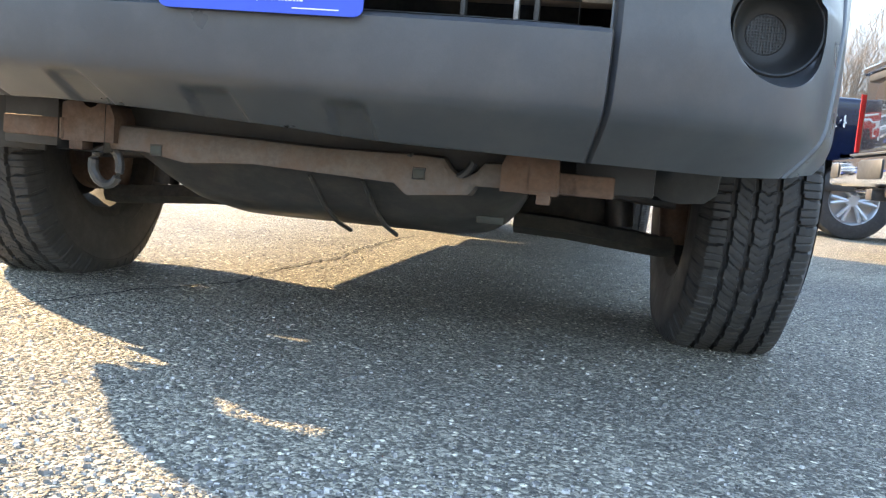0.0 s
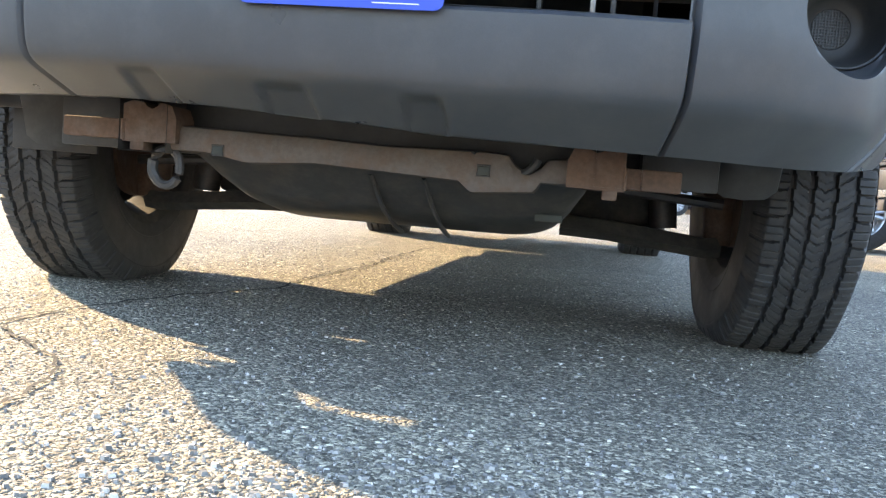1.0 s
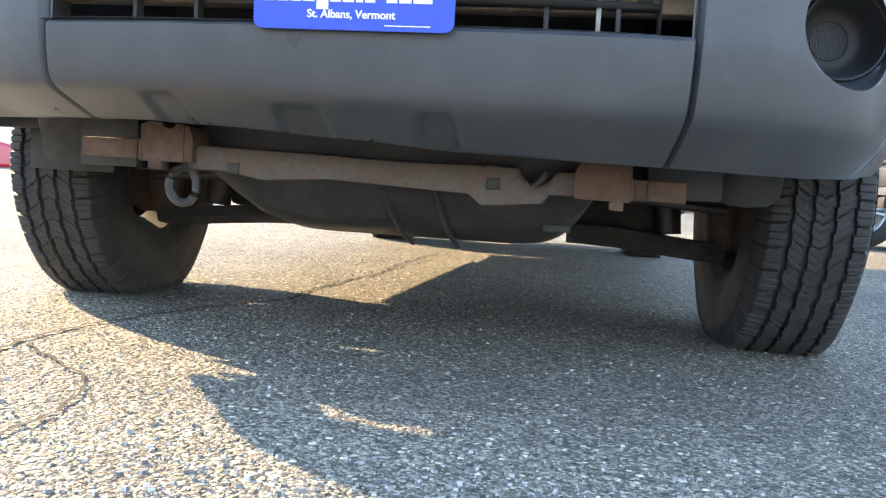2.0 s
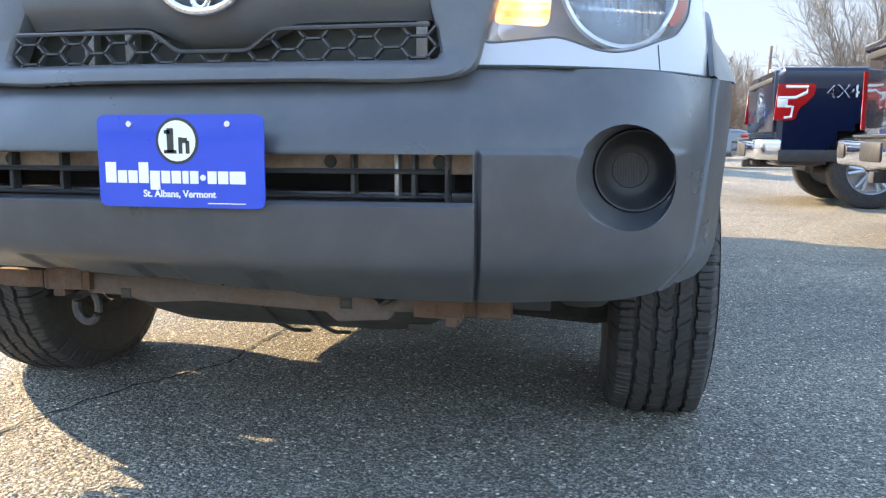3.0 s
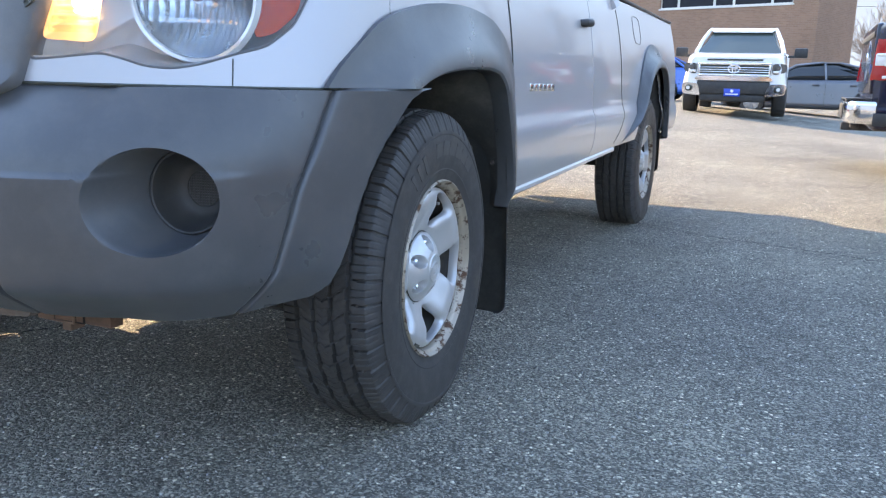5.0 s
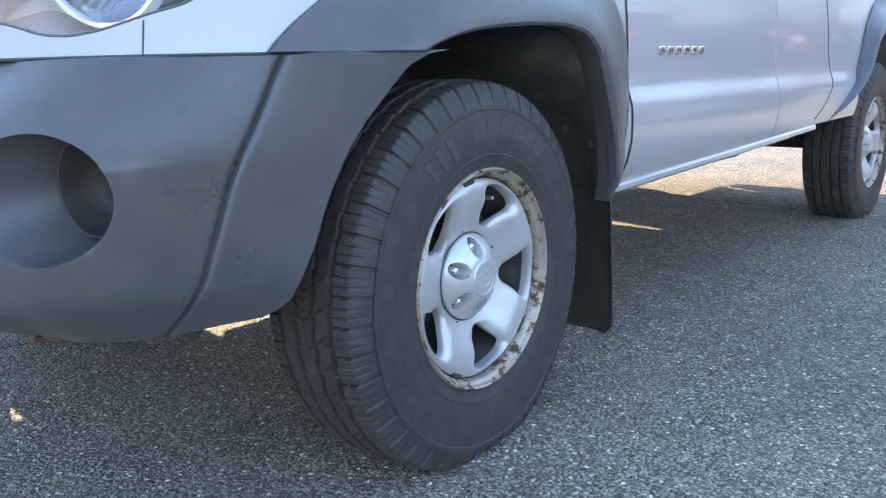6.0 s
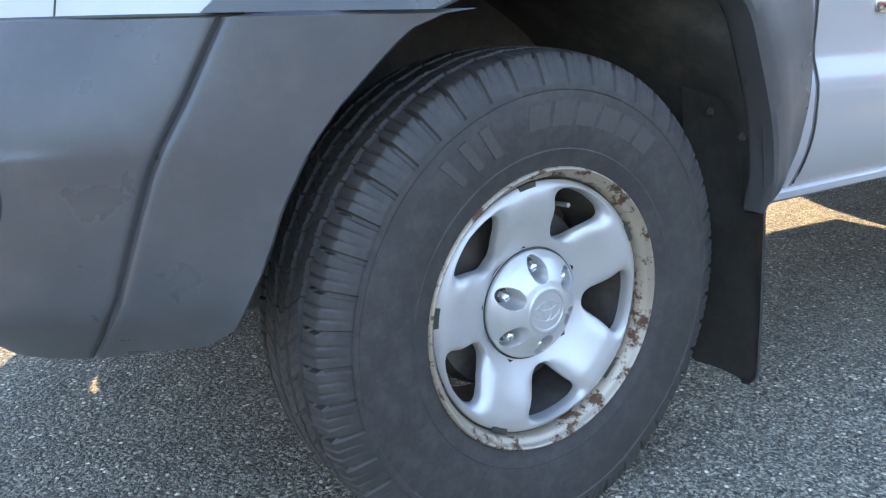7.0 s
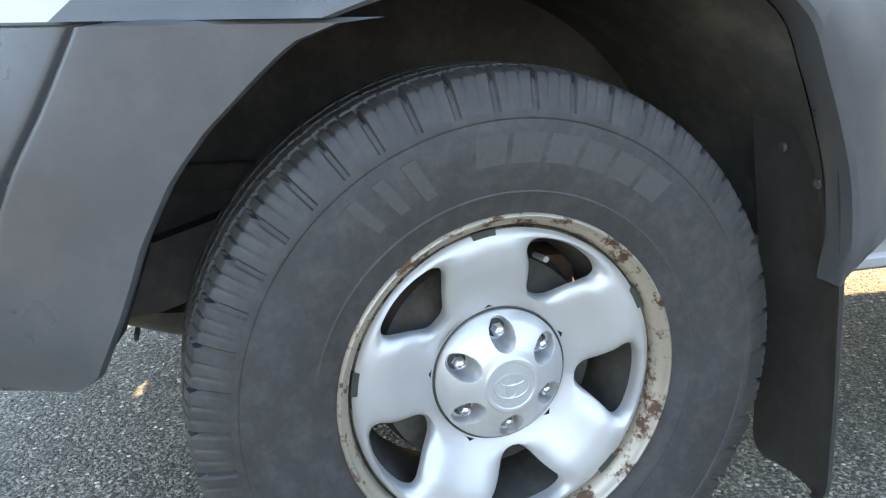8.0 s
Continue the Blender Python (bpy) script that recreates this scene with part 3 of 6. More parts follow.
def number_plate():
    ol = []
    for cx, cz, a0 in ((.137, .065, 0), (-.137, .065, 90), (-.137, -.065, 180), (.137, -.065, 270)):
        ol += [(cx + .0155 * math.cos(radians(a0 + t)), cz + .0125 * math.sin(radians(a0 + t))) for t in range(0, 91, 15)]
    y, zc = 0, 0
    pl = part("dealer_plate", Shape().prism(ol, lambda a, b, d: (a, y + d, zc + b), .003), M["plate"], truck, "blue dealer plate with white writing and a round badge",
              Matrix.Translation((0, -.002, .650)) @ Matrix.Scale(1.035, 4))
    for x in (-.09, .09):
        part("plate_bolt", Shape().rev([(-.004, .0001), (-.004, .005), (0, .0065), (.02, .0065)], 16, pose(x, y, zc + .062, 0, 0, 90)), M["chrome"], pl)

    def disc(r, cx, cz, dy, m):
        part("badge", Shape().rev([(-dy, .0001), (-dy, r), (0, r)], 48, pose(cx, y, zc + cz, 0, 0, 90)), m, pl)
    disc(.039, -.003, .034, .0006, M["dark"])
    disc(.034, -.003, .034, .0011, M["white"])

    def bar(x0, x1, z0, z1, m, dy=.0011):
        part("mark", Shape().box(x0, x1, y - dy, y, zc + z0, zc + z1), m, pl)
    for x0, x1, z0, z1 in ((-.021, -.009, .015, .055), (-.027, -.004, .013, .019), (-.026, -.015, .046, .052), (.0, .007, .013, .04), (.007, .016, .031, .039), (.013, .02, .013, .034)):
        bar(x0, x1, z0, z1, M["dark"], .0016)
    # the dealer's name as plain white bars
    for x0, x1, up, dn in ((-.139, -.119, .014, 0), (-.116, -.099, 0, 0), (-.096, -.079, 0, 0), (-.076, -.058, .014, 0), (-.055, -.037, 0, .011), (-.034, -.018, 0, 0), (-.015, .002, 0, 0), (.005, .016, 0, 0), (.019, .034, 0, 0), (.051, .067, 0, 0), (.070, .088, 0, 0), (.091, .119, 0, 0)):
        bar(x0, x1, -.037 - dn, -.016 + up, M["white"])
    part("mark", Shape().rev([(-.0011, .0001), (-.0011, .005), (0, .005)], 20, pose(.0425, y, zc - .027, 0, 0, 90)), M["white"], pl)
    bar(.05, .118, -.0705, -.069, M["white"])
    cu = bpy.data.curves.new("lettering", "FONT")
    cu.body, cu.size, cu.align_x, cu.extrude, cu.offset = "St. Albans, Vermont", .0165, "CENTER", .0004, .0004
    tx = new("plate_lettering", cu)
    dg = bpy.context.evaluated_depsgraph_get()
    me = bpy.data.meshes.new_from_object(tx.evaluated_get(dg))
    bpy.data.objects.remove(tx)
    me.materials.append(M["white"])
    w = new("lettering", me)
    w.parent, w.matrix_basis = pl, pose(-.002, y - .0008, zc - .060, 90, 0, 0)


number_plate()

# lamp outline round its middle, in (u, z)
LAMP = [(.504, .858), (.538, .860), (.591, .866), (.640, .872), (.681, .862), (.715, .851), (.760, .848), (.807, .856), (.869, .876), (.928, .892), (.984, .934), (1.020, .996), (1.020, 1.056), (.988, 1.090), (.909, 1.103), (.747, 1.098), (.568, 1.094), (.545, 1.0), (.524, .93)]


def headlamps():
    ol = loop(LAMP, 160)
    c = np.array((.765, .975))
    U0, U1, Z0, Z1 = .485, float(NS[-1]) - .002, .818, 1.115
    rect = [to_rect(c, p, U0, U1, Z0, Z1) for p in ol]
    # make sure that the corners of the panel are met
    for cu, cz in ((U0, Z0), (U0, Z1), (U1, Z0), (U1, Z1)):
        k = min(range(len(rect)), key=lambda i: math.hypot(rect[i][0] - cu, rect[i][1] - cz))
        rect[k] = np.array((cu, cz))
    for side in (1, -1):
        def at(q, out=0.0):
            return nose_at(q[0] * side, q[1], out)
        panel = Shape().grid(np.array([[at(ol[i], -.012), at(ol[i], -.002), *[at(ol[i] + (rect[i] - ol[i]) * t, 0) for t in np.linspace(0, 1, 8)]] for i in range(len(ol))]), wrap=True)
        part("nose_panel", panel, M["silver"], truck)
        part("panel_seam", Shape().tube([at((.866, z), .0002) for z in np.linspace(.82, .868, 6)], .0014, 5), M["dark"], truck)
        part("bumper_gap", Shape().tube([at((u, .8175), -.001) for u in np.linspace(.49, 1.09, 40)], .0032, 6), M["dark"], truck)
        lamp = part("headlamp", Shape().grid(np.array([[at(c + (ol[i] - c) * t, .006 * (1 - t**4) - .001) for t in np.r_[.001, .25, .5, .7, .85, .93, .97, 1]] for i in range(len(ol))]), wrap=True), M["lens"], truck, "clear headlamp with a lit amber turn signal")
        lamp.visible_shadow = False
        part("gasket", Shape().tube([at(p, -.001) for p in ol], .0024, 6, True), M["greyplastic"], lamp)
        # the bucket behind the lens
        part("housing", Shape().grid(np.array([[at(ol[i] * 1.0 + (c - ol[i]) * .01, -.006), at(c + (ol[i] - c) * .95, -.06), at(c + (ol[i] - c) * .85, -.14), at(c + (ol[i] - c) * .001, -.16)] for i in range(len(ol))]), wrap=True), M["housing"], lamp)
        # main reflector: a bowl with flutes, and its bulb shield
        mid = Vector(at((.795, .978), -.03))
        out = (Vector(at((.795, .978), .0)) - mid).normalized()
        aim = Vector((out.x * .45, -1, 0)).normalized()
        m = Matrix.Translation(mid) @ aim.to_track_quat("X", "Z").to_matrix().to_4x4()
        a = np.linspace(0, 2 * math.pi, 220, endpoint=False)

        def bowl_x(r, t):
            across, up = r * math.cos(t), r * math.sin(t)
            flute = .0022 * abs(math.sin(across * 230 + .8 * math.sin(up * 30))) * float(sstep(.022, .03, r)) * float(sstep(.108, .1, r))
            step = .004 * float(sstep(.0, .006, up - .035)) - .003 * float(sstep(.0, .006, -up - .045))
            return -.075 + .075 * (r / .112)**2 + flute + step * float(sstep(.108, .1, r))
        bowl = Shape().grid(np.array([[m @ Vector((bowl_x(r, t), r * math.cos(t), r * math.sin(t))) for r in np.linspace(.012, .112, 56)] for t in a]), wrap=True)
        part("reflector", bowl, M["reflector"], lamp, sharp=60)
        part("bezel", Shape().rev([(-.004, .110), (.006, .112), (.008, .118), (-.01, .122)], 72, m), M["housing"], lamp)
        part("bulb_shield", Shape().rev([(-.07, .012), (-.02, .014), (-.012, .018), (-.008, .015), (-.004, .0001)], 24, m), M["chrome"], lamp)
        # amber turn signal at the inner end
        sig = loop([(.521, .892), (.555, .892), (.626, .889), (.630, .97), (.626, 1.049), (.563, 1.051), (.549, 1.0), (.534, .94)], 48)
        sc = np.array((.58, .965))
        bk = Shape().grid(np.array([[at(sig[i], -.012), at(sc + (sig[i] - sc) * .85, -.03), at(sc + (sig[i] - sc) * .4, -.042), at(sc, -.044)] for i in range(len(sig))]), wrap=True)
        part("signal_reflector", bk, M["amberglow"], lamp, "glowing amber turn signal")
        b = at((.595, .955), -.025)
        part("signal_bulb", Shape().rev([(-.02, .012), (0, .02), (.012, .018), (.02, .008), (.021, .0001)], 20, Matrix.Translation(b) @ pose(0, 0, 0, 0, 0, -90)), M["bulb"], lamp)
        flutes = Shape()
        for k in range(9):
            z = .905 + k * .016
            flutes.grid(np.array([[at((u, z), -.011), at((u, z + .006), -.006), at((u, z + .012), -.011)] for u in np.linspace(.535 + (z - .9) * .26, .624, 6)]))
        part("signal_lens", flutes, M["amberlens"], lamp)
        # orange side reflector and the clear ribbed corner
        part("side_reflector", Shape().prism(loop([(.905, .905), (.945, .916), (.992, .955), (1.004, .994), (.95, .992), (.912, .988)], 40), lambda q, z, d: at((q, z), -.006 - d), .012), M["orange"], lamp, "orange corner reflector")
        ribs = Shape()
        for k in range(11):
            z = 1.0 + k * .008
            ribs.grid(np.array([[at((u, z), -.008), at((u, z + .004), -.004), at((u, z + .008), -.008)] for u in np.linspace(.868 + k * .001, 1.0 - max(0, k - 7) * .012, 8)]))
        part("corner_ribs", ribs, M["housing"], lamp)


headlamps()


def hex_mesh(inside, y_at, cw, ch, bar, depth, z0):
    """Flattened honeycomb bars wherever inside(x, z) holds."""
    s = Shape()
    for i in range(-int(.6 / (cw * .75)), int(.6 / (cw * .75)) + 1):
        for j in range(-2, 12):
            cx, cz = i * cw * .75, z0 + j * ch + (ch / 2 if i % 2 else 0)
            c = [(cx + cw / 2 * math.cos(radians(60 * k)) * 1.0, cz + ch / 2 * math.sin(radians(60 * k)) / .866) for k in range(6)]
            for k in (0, 1, 2):
                (xa, za), (xb, zb) = c[k], c[k + 1]
                pts = [(xa + (xb - xa) * t, za + (zb - za) * t) for t in (0, .25, .5, .75, 1)]
                ok = [q for q in pts if inside(*q)]
                if len(ok) < 2:
                    continue
                (xa, za), (xb, zb) = ok[0], ok[-1]
                d = Vector((xb - xa, zb - za)).normalized()
                nx, nz = -d.y * bar / 2, d.x * bar / 2
                ya, yb = y_at(xa, za), y_at(xb, zb)
                v = []
                for x, z, y in ((xa - d.x * bar * .4, za - d.y * bar * .4, ya), (xb + d.x * bar * .4, zb + d.y * bar * .4, yb)):
                    v += [(x + nx * .6, y, z + nz * .6), (x - nx * .6, y, z - nz * .6), (x - nx, y + depth, z - nz), (x + nx, y + depth, z + nz)]
                s.add(v, [(0, 1, 5, 4), (1, 2, 6, 5), (2, 3, 7, 6), (3, 0, 4, 7), (0, 3, 2, 1), (4, 5, 6, 7)])
    return s


def lower_top(x):
    return .889 - .038 * float(sstep(.135, .06, abs(x)))


def upper_bottom(x):
    return 1.004 + .036 * float(sstep(.14, .075, abs(x)))


def make_grille():
    def side_x(z):
        return float(np.interp(z, (.80, .83, .90, 1.0, 1.10), (.436, .432, .416, .385, .362)))

    # one U-shaped frame round the opening, drawn from its inner to its outer edge
    inn = [(.360, 1.115), (.372, 1.05), (.386, 1.0), (.402, .95), (.417, .90), (.428, .86), (.432, .842), (.429, .833), (.418, .828), (.38, .828), (.2, .828), (0, .828)]
    out = [(.580, 1.115), (.561, 1.05), (.545, 1.0), (.531, .95), (.518, .90), (.508, .86), (.503, .835), (.495, .812), (.468, .796), (.42, .790), (.2, .790), (0, .790)]
    inn, out = cr(inn, 60)[1], cr(out, 60)[1]
    rows = []
    for sgn in (1, -1):
        half = []
        for (xi, zi), (xo, zo) in zip(inn, out):
            r = []
            for q, d in ((0, .05), (.0, .006), (.03, -.002), (.12, -.008), (.5, -.010), (.86, -.008), (.96, -.003), (1.0, .006), (1.0, .05)):
                x, z = xi + (xo - xi) * q, zi + (zo - zi) * q
                y = nose_at(min(x, .58), z)[1] - .016 - .024 * float(sstep(.845, .80, z)) + d
                r.append((x * sgn, y, z))
            half.append(r)
        rows += half if sgn > 0 else half[::-1][1:]
    ob = part("grille_frame", Shape().grid(np.array(rows)), M["greyplastic"], truck, "dark grey painted grille frame")
    for sgn in (1, -1):
        # dark slab laid on the frame, coloured as the shade of a recess
        tri = Shape().prism([(sgn * a, b) for a, b in ((.484, 1.047), (.552, 1.047), (.529, .955), (.515, .945))], lambda a, b, d: (a, nose_at(abs(a), b)[1] - .0272 + d, b), .004)
        part("grille_corner_recess", tri, M["dark"], ob)
        part("grille_corner_mesh", hex_mesh(lambda x, z: .952 < z < 1.044 and (.488 + (1.044 - z) * .26) < x * sgn < (.529 + (z - .955) * .24), lambda x, z: nose_at(abs(x), z)[1] - .0305, .0165, .0145, .0024, .0035, .95), M["greyplastic"], ob)
    # middle bar with a swell round the emblem
    rows = []
    for x in np.linspace(-.41, .41, 90):
        w = math.exp(-(x / .115)**4)
        zt, zb = .988 + .042 * w, .899 - .040 * w
        yb = .136 + .016 * (x / .4)**4
        prof = [(.06, 0), (.006, .02), (-.004 - .016 * w, .10), (-.010 - .026 * w, .45), (-.004 - .026 * w, .62), (.012 - .02 * w, .80), (.022, .97), (.06, 1)]
        rows.append([(x, yb + dy, zt + (zb - zt) * t) for dy, t in prof])
    part("grille_bar", Shape().grid(np.array(rows)), M["greyplastic"], truck)
    lo = hex_mesh(lambda x, z: abs(x) < side_x(z) + .004 and .826 < z < lower_top(x) + .001, lambda x, z: .134, .0655, .0375, .0058, .014, .815)
    tagged(part("grille_mesh", lo, M["plastic"], truck), kind="stuff")
    up = hex_mesh(lambda x, z: abs(x) < side_x(z) + .004 and upper_bottom(x) - .001 < z < 1.10, lambda x, z: .134 + (z - 1) * .3, .0655, .0375, .0058, .014, .99)
    tagged(part("grille_mesh", up, M["plastic"], truck), kind="stuff")
    for f, dz in ((lower_top, 0), (upper_bottom, 0)):
        pts = [(x, .13 + (.02 if f is upper_bottom else 0), f(x)) for x in np.linspace(-.415 if f is lower_top else -.383, .415 if f is lower_top else .383, 70)]
        part("mesh_border", Shape().tube(pts, .004, 6), M["plastic"], truck)
    part("grille_backing", Shape().box(-.47, .47, .215, .225, .80, 1.10), M["dark"], truck)
    for x in (-.29, -.2, .39):
        part("grille_support", Shape().box(x - .011, x + .011, .175, .2, .81, 1.06, .002), M["steel"], truck)
    # emblem: an oval ring that holds two crossed ovals
    def oval(a, b, cx, cz, r):
        y = .093
        t = np.linspace(0, 2 * math.pi, 64, endpoint=False)
        return [(cx + a * math.cos(q), y - .004 * math.cos(q)**2 * 0, cz + b * math.sin(q)) for q in t], r
    s = Shape()
    for a, b, cx, cz, r in ((.077, .0505, 0, .967, .0088), (.0215, .044, 0, .967, .0062), (.054, .0195, 0, .992, .0062)):
        pts, r = oval(a, b, cx, cz, r)
        s.tube(pts, r, 10, True)
    part("emblem", s, M["chrome"], truck, "chrome oval emblem")


make_grille()

# wheel arch: inner edge of the flare and its line on the body, as (y, z)
ARCH_IN = [(.735, .820), (.782, .836), (.85, .851), (.957, .863), (1.08, .868), (1.19, .865), (1.25, .853), (1.30, .818), (1.335, .75), (1.365, .68), (1.387, .617), (1.40, .54), (1.404, .468)]
ARCH_OUT = [(.462, .820), (.50, .853), (.565, .898), (.66, .955), (.82, 1.0), (1.02, 1.024), (1.2, 1.022), (1.36, .995), (1.475, .935), (1.53, .86), (1.556, .74), (1.560, .62), (1.545, .545), (1.50, .487), (1.43, .455)]


BUMPER_ARCH = [(.485, .472), (.506, .538), (.532, .602), (.565, .664), (.626, .741), (.685, .784)]


REAR_IN = [(3.44, .535), (3.51, .572), (3.59, .623), (3.68, .662), (3.785, .717), (3.865, .79), (3.905, .85), (4.0, .90), (4.12, .93), (4.25, .94), (4.4, .93), (4.52, .87), (4.60, .77), (4.64, .64), (4.65, .5)]
REAR_OUT = [(3.37, .525), (3.45, .562), (3.585, .622), (3.72, .69), (3.80, .774), (3.87, .89), (3.95, .965), (4.08, 1.04), (4.25, 1.075), (4.45, 1.06), (4.63, .99), (4.74, .88), (4.79, .74), (4.80, .6), (4.78, .465)]


BELT = ((.70, 1.0, 1.3, 1.6, 2.2, 3.3, 5.3), (1.113, 1.145, 1.175, 1.20, 1.225, 1.255, 1.28))


def belt(y):
    return float(np.interp(y, *BELT))


def low_edge(y):
    """The lower edge of the flank, which rises towards the tail."""
    return float(np.interp(y, (1.4, 1.6, 3.2, 3.6), (.478, .482, .527, .53)))


def side_x(y, z):
    """The body's half width at a place on its flank."""
    z = np.asarray(z, float)
    x = .918 - .035 * (np.clip(z - .78, 0, .5) / .34)**2 + .021 * sstep(.752, .668, z) - .05 * np.clip((.62 - z) / .15, 0, 1)**2
    x = x + .012 * np.exp(-((y - .95) / .5)**2) * (z > .7) * np.clip((z - .7) / .1, 0, 1)
    w = sstep(1.15, .70, y)
    return x * (1 - w) + (.945 - .14 * (z - .815)) * w


def arch_shape(inner, outer, paired=False, wide=.013):
    a, b = cr(inner, 60)[1], cr(outer, 60)[1]
    if paired:
        both = cr(np.hstack([inner, outer]), 60)[1]
        a, b = both[:, :2], both[:, 2:]
    rows = []
    for i, (p, q) in enumerate(zip(a, b)):
        t = i / 59
        xb = .936 - .012 * float(sstep(.25, 0, t)) - .02 * float(sstep(.8, 1, t))
        grow = 1 - .25 * float(sstep(.93, 1, t))
        if paired:
            xb, grow = float(side_x(q[0], q[1])) + .002, float(sstep(-.02, .16, t))
        r = []
        for k, (w, x) in enumerate(((0, xb - .004), (.0, xb + .007), (.08, xb + .012), (.35, xb + .026), (.65, .978 + wide), (.85, .989 + wide), (.96, .991 + wide), (1, .986 + wide), (1.0, .972 + wide), (.995, .952), (.98, .945))):
            y, z = q + (p - q) * w if w <= 1 else p
            r.append((xb + (x - xb) * grow, y, z))
        rows.append(r)
    rows = np.array(rows)
    return Shape().grid(rows)


DOOR_Y = (1.585, 2.70)


def make_sides():
    ys = np.unique(np.round(np.r_[np.arange(.70, 1.62, .02), np.arange(1.62, 3.3, .06), np.arange(3.3, 5.3, .04), 5.29, *[d + e for d in DOOR_Y for e in (-.006, -.003, .003, .006)]], 4))
    zs = np.r_[.475, .48, .49, .505, .53, .56, .6, .64, .665, .68, .695, .71, .725, .74, .78, .82, .86, .9, .94, .98, 1.02, 1.06, 1.09, 1.11]
    for sgn in (1, -1):
        p = np.zeros((len(ys), len(zs), 3))
        keep = np.ones((len(ys) - 1, len(zs) - 1), bool)
        for i, y in enumerate(ys):
            for j, z in enumerate(zs):
                y0 = .70 + .2 * max(0, z - .815)
                yy = y0 + (y - .70) * (1.15 - y0) / .45 if y < 1.15 else y
                if z < .56:
                    z = .56 - (.56 - z) * (.56 - low_edge(yy)) / .085
                if z > .98:
                    z = .98 + (z - .98) * (belt(yy) - .98) / .13
                x = float(side_x(yy, z))
                for d in DOOR_Y:
                    if abs(y - d) < .004:
                        x -= .008
                p[i, j] = (sgn * x, yy, z)
        for i in range(len(ys) - 1):
            for j in range(len(zs) - 1):
                y, z = (ys[i] + ys[i + 1]) / 2, (zs[j] + zs[j + 1]) / 2
                for cy, ry in ((1.04, .455), (4.2, .42)):
                    if abs(y - cy) < ry and z < .58 + .39 * math.sqrt(max(0, 1 - ((y - cy) / ry)**2)):
                        keep[i, j] = False
        part("body_side", Shape().grid(p, keep=keep), M["silver"], truck, "glossy silver body side")
        # rocker lip under the door
        part("rocker", Shape().grid(np.array([[(sgn * (side_x(y, low_edge(y)) + a), y, low_edge(y) + b) for a, b in ((-.012, .004), (.004, -.001), (.008, -.006), (.007, -.019), (.0, -.025), (-.02, -.026), (-.03, -.01), (-.07, .05))] for y in np.arange(1.50, 3.25, .1)])), M["silver"], truck)
        part("door_seam", Shape().tube([(sgn * (float(side_x(y, z)) - .001), y, z) for y, z in cr([(3.30, 1.2), (3.315, 1.0), (3.335, .80), (3.37, .71), (3.355, .68), (3.27, .61), (3.17, .55)], 40)[1]], .0035, 6), M["dark"], truck)
        part("door_seam", Shape().tube([(sgn * (float(side_x(1.588, z)) + .001), 1.588 + .02 * max(0, .56 - z), z) for z in np.linspace(.49, 1.19, 30)], .0020, 6), M["dark"], truck)
        if sgn > 0:
            part("fuel_door_seam", Shape().tube([(sgn * (float(side_x(y, z)) - .0005), y, z) for y, z in loop([(3.72, 1.09), (3.75, 1.06), (3.90, 1.06), (3.93, 1.09), (3.93, 1.18), (3.90, 1.205), (3.75, 1.205), (3.72, 1.18)], 48)], .0022, 6, True), M["dark"], truck)
        fl = arch_shape(ARCH_IN, ARCH_OUT)
        part("fender_flare", fl if sgn > 0 else mirrored(fl), M["plastic"], truck, "dark grey plastic fender flare")
        rf = arch_shape(REAR_IN, REAR_OUT, True, -.010)
        part("fender_flare", rf if sgn > 0 else mirrored(rf), M["plastic"], truck, "dark grey plastic fender flare")
        for cy, line in ((.98, BUMPER_ARCH + ARCH_IN), (4.2, REAR_IN)):
            rows = []
            for y, z in cr(line, 56)[1]:
                a = math.atan2(z - .42, y - cy)
                r = .49 if cy < 2 else .47
                yc, zc = cy + r * math.cos(a), .42 + (r if cy > 2 else .475) * math.sin(a)
                xo = .948 if cy < 2 else .915
                rows.append([(sgn * x, y + (yc - y) * w, z + (zc - z) * w) for x, w in ((xo, 0), (xo - .03, .35), (xo - .08, 1), (.7, 1), (.5, 1), (.42, 1))] + [(sgn * .42, yc + (cy - yc) * w, zc + (.42 - zc) * w) for w in (.35, .7)])
            lin = Shape().grid(np.array(rows))
            part("arch_liner", lin, M["liner"], truck, "dusty black plastic arch liner")


make_sides()


def mud_flaps():
    """Rubber sheets that hang behind the tyres, with rounded lower corners and a turned outer edge."""
    for sgn in (1, -1):
        for y0, z0, xo in ((1.0, .122 if sgn > 0 else .42, .978), (4.26, .26, .93)):
            def y_of(z):
                return y0 + float(np.interp(z, (.12, .147, .27, .47, .61, .76), (.440, .440, .435, .420, .398, .376)))
            front, back = [], []
            for z in np.r_[z0, z0 + .003, z0 + .009, z0 + .02, z0 + .034, np.linspace(z0 + .05, .76, 16)]:
                e = max(0, 1 - (z - z0) / .034)
                cut = .034 * (1 - math.sqrt(max(0, 1 - e * e)))
                xa, xb = .79 + cut, xo - cut
                row = [(xa + (xb - xa) * k, y_of(z) + .010 * math.sin(k * 3.1) - .012 * max(0, (k - .9) / .1)**2) for k in np.linspace(0, 1, 15)]
                front.append([(sgn * x, y, z) for x, y in row])
                back.append([(sgn * x, y + .007, z) for x, y in row[::-1]])
            s = Shape().grid(np.array([a + b + a[:1] for a, b in zip(front, back)]))
            s.f.append(tuple(range(30)))
            part("mud_flap", s, M["flap"], truck, "black rubber mud flap")
            for x, z in ((.86, .64), (.93, .60)):
                part("flap_screw", Shape().rev([(-.004, .0001), (-.004, .006), (0, .008)], 12, pose(sgn * x, y_of(z) - .002, z, 0, 0, 90)), M["blackmetal"], truck)


mud_flaps()


